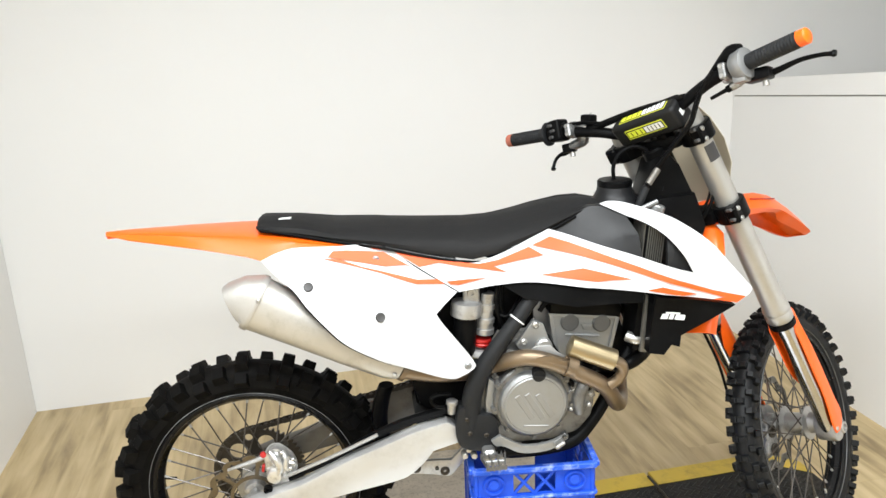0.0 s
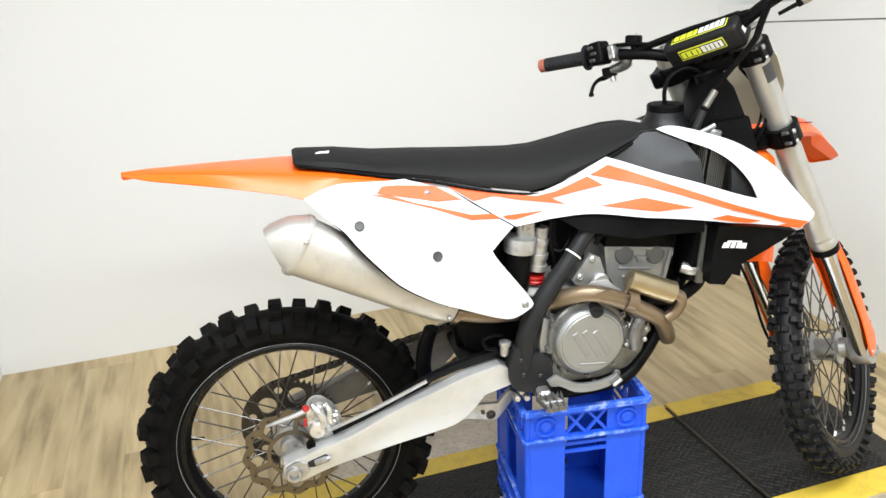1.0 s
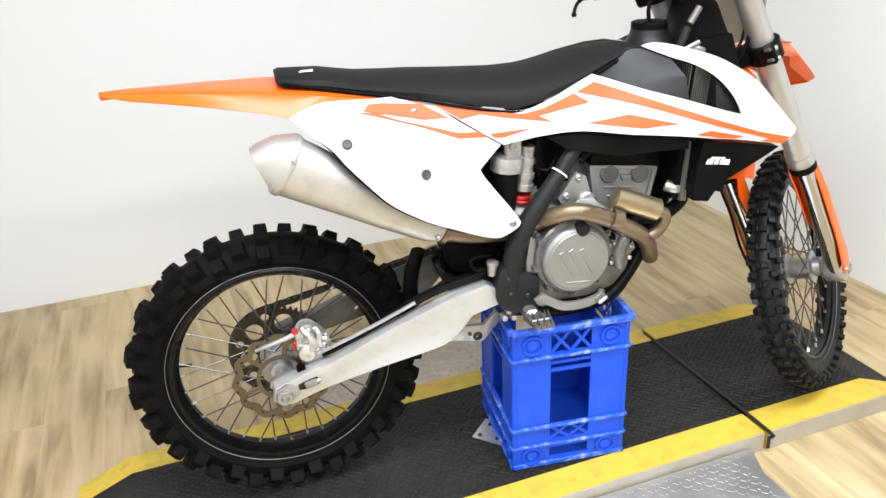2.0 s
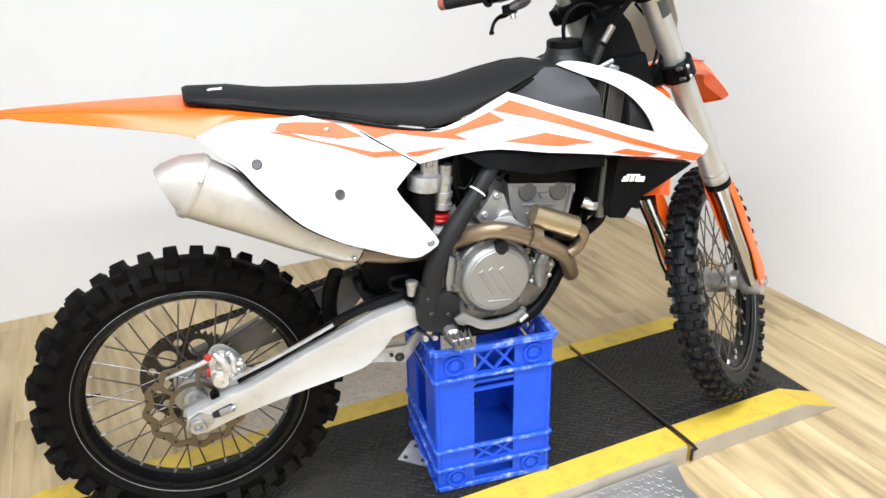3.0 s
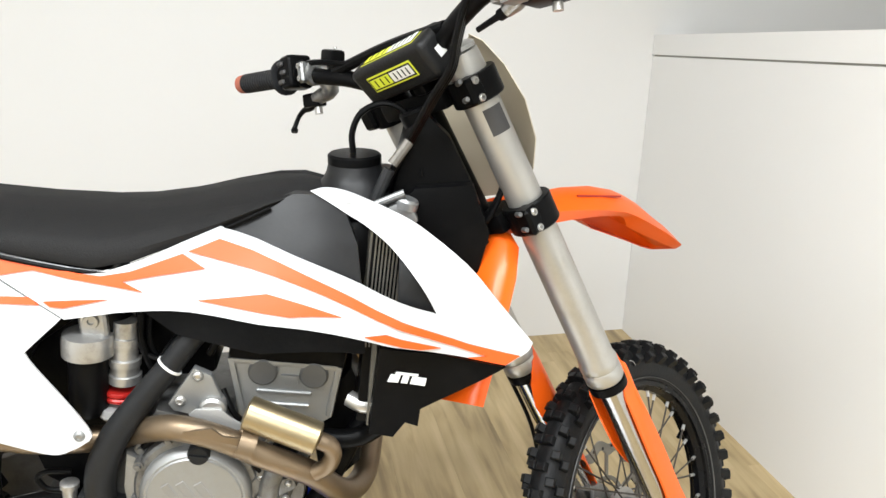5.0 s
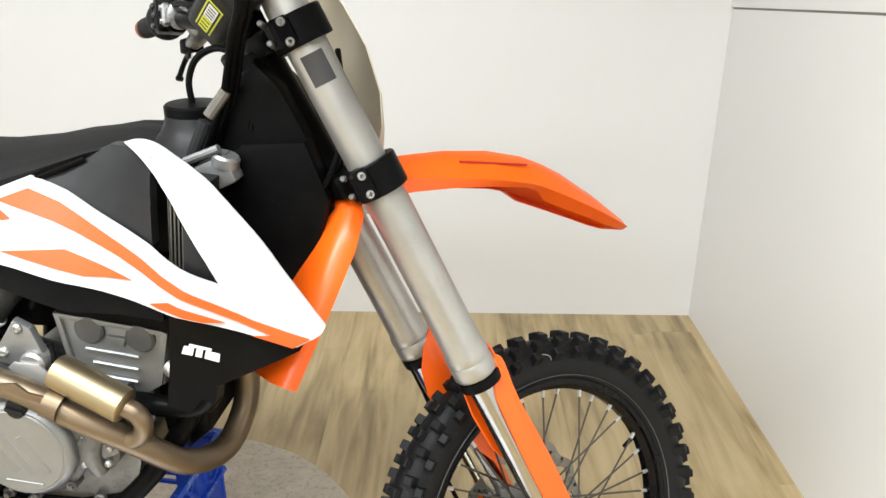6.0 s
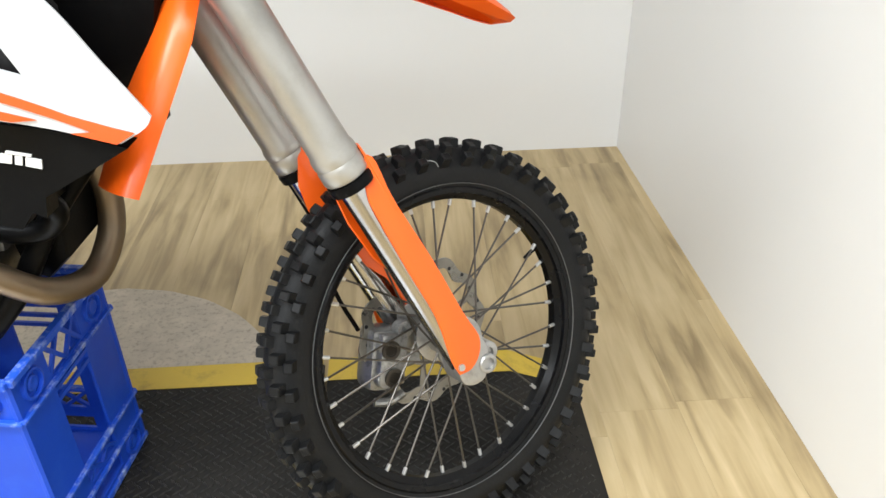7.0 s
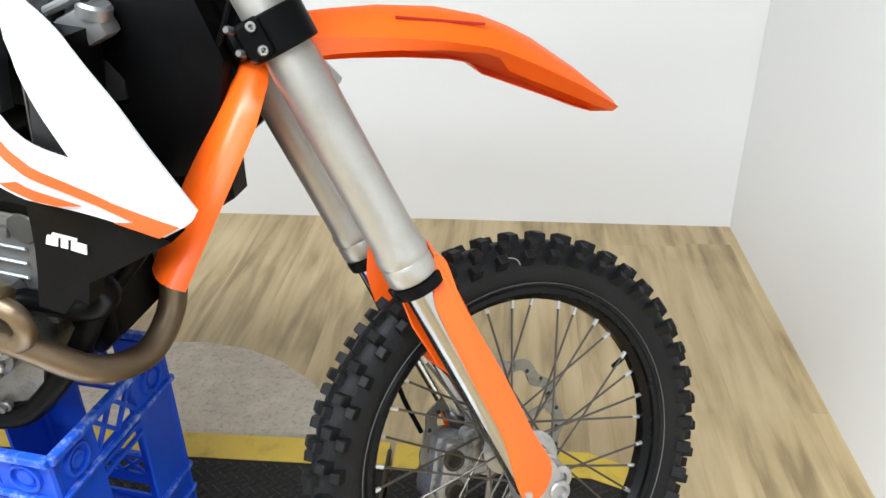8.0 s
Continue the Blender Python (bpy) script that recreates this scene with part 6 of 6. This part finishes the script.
        steered("clutch_perch", bm, M_FRONTCAL, "silver clutch master cylinder", bar)
        bm = bmesh.new(); box(bm, pv + Vector((0, .004, .004)), (.026, .034, .024), Matrix.Rotation(radians(20), 3, "Z"), .005, 2)
        steered("lever_mount", bm, M_BLACK, "black lever mount", bar)
        bm = bmesh.new(); box(bm, q + dn * .050 + Vector((.006, 0, .020)), (.028, .034, .026), Matrix.Rotation(radians(15), 3, "X"), .006, 2)
        box(bm, q + dn * .052 + Vector((.006, 0, .006)), (.012, .03, .02), None, .003)
        rs = steered("fluid_reservoir", bm, M_BLACK, "black clutch fluid reservoir", bar)
        bm = bmesh.new()
        for dy in (-.010, .010):
            lathe(bm, q + dn * .050 + Vector((.006, dy, .032)), (0, 0, 1), [(0, .003), (.003, .003), (.003, 0)], 10)
        steered("lid_screw", bm, M_BOLT, "", rs)
        bm = bmesh.new(); tube(bm, [q + dn * .04 + Vector((.012, 0, -.012)), q + dn * .10 + Vector((.012, 0, -.014)), q + dn * .15 + Vector((.02, 0, -.03)), q + dn * .20 + Vector((.03, 0, -.02))], .004, 8, 4)
        steered("clutch_hose", bm, M_BLACK, "", bar)
        bm = bmesh.new(); tube(bm, [p + dn * .05 + Vector((-.012, 0, .014)), p + dn * .10 + Vector((-.01, 0, .014)), p + dn * .16 + Vector((-.004, 0, .004))], .0045, 8, 4)
        steered("switch_wire", bm, M_BLACK, "", bar)
    bm = bmesh.new()
    lathe(bm, q, d, [(-.002, .016), (0, .0215), (.012, .0215), (.014, .016)], 20)
    box(bm, q + dn * .006 + Vector((-.022, 0, 0)), (.012, .016, .034), None, .003)
    cl = steered("bar_clamp_ring", bm, M_FRONTCAL, "silver clamp ring", bar)
    bm = bmesh.new()
    for dz in (-.010, .010):
        lathe(bm, q + dn * .006 + Vector((-.027, 0, dz)), (-1, 0, 0), [(0, .0045), (.004, .0045), (.004, .002), (.002, .002), (.002, 0)], 10)
    steered("clamp_screw", bm, M_BOLT, "", cl)
    bm = bmesh.new()
    tube(bm, [pv + Vector(o) for o in LEVER[s]], [.010, .008, .006, .0052, .0055, .0085, .007], 10, 4, .8)
    steered("lever", bm, M_BLACK, "black lever with a ball end", bar)
    bm = bmesh.new(); lathe(bm, pv + Vector((.004, 0, -.004)), (0, 0, 1), [(-.016, .007), (.016, .007)], 12)
    steered("lever_pivot", bm, M_BOLT, "", bar)
for s in (-1, 1):
    bm = bmesh.new(); box(bm, (1.016, s * .045, 1.236), (.04, .028, .05), Matrix.Rotation(radians(-26), 3, "Y"), .006, 2)
    steered("bar_clamp", bm, M_BLACK, "", bar)

# bar pad with printed yellow and white label shapes
PADM = pose(.997, -.030, 1.254, -4, -40, 0)
bm = bmesh.new(); box(bm, (0, 0, 0), (.062, .182, .062), None, .013, 4)
bm.transform(PADM)
pad = steered("bar_pad", bm, M_PAD, "black vinyl bar pad with yellow printed labels", bar)


def pad_print(x0, y0, w, h, face, material, lift=0.0008):
    """A flat printed patch on the pad: on its top (face 't') or its rear side ('r')."""
    b = bmesh.new()
    if face == "t":
        box(b, (x0, y0, .030 + lift), (h, w, .0012), None)
    else:
        box(b, (-.031 - lift, y0, x0), (.0012, w, h), None)
    b.transform(PADM)
    steered("label_print", b, material, "", pad, 0)


for face, c, h, k in (("t", 0.0, .036, .76), ("r", .002, .026, .62)):
    pad_print(c, 0.0, .176 * k, h, face, M_LIME)
    pad_print(c, 0.0, .170 * k, h - .005, face, M_PAD, .0014)
    pad_print(c, .043 * k, .075 * k, h - .010, face, M_LIME, .002)
    pad_print(c, -.04 * k, .08 * k, h - .010, face, M_PRINT, .002)
    for i in range(3):
        pad_print(c, (.062 - i * .022) * k, .0022, h - .014, face, M_PAD, .0026)
    for i in range(4):
        pad_print(c, (-.017 - i * .0165) * k, .0022, h - .014, face, M_PAD, .0026)
# end label
b = bmesh.new(); box(b, (0, -.0895, .0), (.03, .0012, .026)); b.transform(PADM)
steered("label_print", b, M_LIME, "", pad, 0)
b = bmesh.new(); box(b, (-.003, -.0905, .0), (.016, .0012, .016)); b.transform(PADM)
steered("label_print", b, M_PRINT, "", pad, 0)

# cables from the bar down past the steering head
for k, (dx, dy, r) in enumerate(((0, 0, .0062), (.010, .006, .0045), (-.008, -.008, .005))):
    o = Vector((dx, dy, 0))
    pp = [S @ (Vector(p) + o) for p in ((.982, -.215, 1.318), (.980, -.188, 1.296), (.984, -.160, 1.258), (.989, -.138, 1.226), (.987, -.101, 1.196), (.990, -.061, 1.167), (.990, -.011, 1.125), (.975, .034, 1.068))]
    bm = bmesh.new(); tube(bm, pp, r, 8, 5)
    part("control_cable", bm, M_BLACK, bike, "black control cable")
for pp, r in (([(1.0, .03, 1.27), (1.03, .0, 1.22), (1.05, -.03, 1.17), (1.04, -.05, 1.10)], .004), ([(1.15, .02, 1.20), (1.165, -.03, 1.16), (1.17, -.055, 1.10), (1.15, -.06, 1.04), (1.12, -.05, 1.0)], .0045), ([(1.14, .03, 1.19), (1.175, -.01, 1.13), (1.168, -.03, 1.07), (1.14, -.03, 1.02)], .0035)):
    bm = bmesh.new(); tube(bm, pp, r, 8, 5)
    part("control_cable", bm, M_BLACK, bike, "black control cable")
bm = bmesh.new(); tube(bm, [(1.02, -.075, 1.158), (.995, -.081, 1.125)], .008, 10, 1)
part("cable_sleeve", bm, M_FARLEG, bike, "grey cable sleeve")
bm = bmesh.new(); tube(bm, [(.99, -.082, 1.118), (.972, -.085, 1.078), (.96, -.087, 1.05)], .009, 10, 1)
part("cable_sleeve", bm, M_GRIP, bike)
# ---- floor: vinyl planks along the side wall ----
bm = bmesh.new(); box(bm, ((U0 + U1) / 2 + .7, (V0 + V1) / 2, -0.03), (U1 - U0 + 1.64, V1 - V0 + .2, 0.05))
floor = room_part("floor", bm, M_GAP, "pale greyish-brown wood-look vinyl plank floor", "floor")
random.seed(11)
PW, PL = 0.178, 1.22
bm = bmesh.new(); box(bm, (0, 0, 0), (PW - .0002, PL - .0002, .006), bev=.0004)
plank_me = mesh_of("plank", bm, M_WOOD, 0)
u = U0 - 0.05
while u < U1 + 0.06:
    v = V0 - random.random() * PL
    while v < V1 + PL / 2:
        va, vb = max(v, V0 - .02), min(v + PL, V1 + .02)
        if vb - va > .01:
            piece("plank", plank_me, floor, ROOM @ Matrix.Translation((u + PW / 2, (va + vb) / 2, -.003)) @ Matrix.Diagonal((1, (vb - va) / PL, 1, 1)))
        v += PL
    u += PW
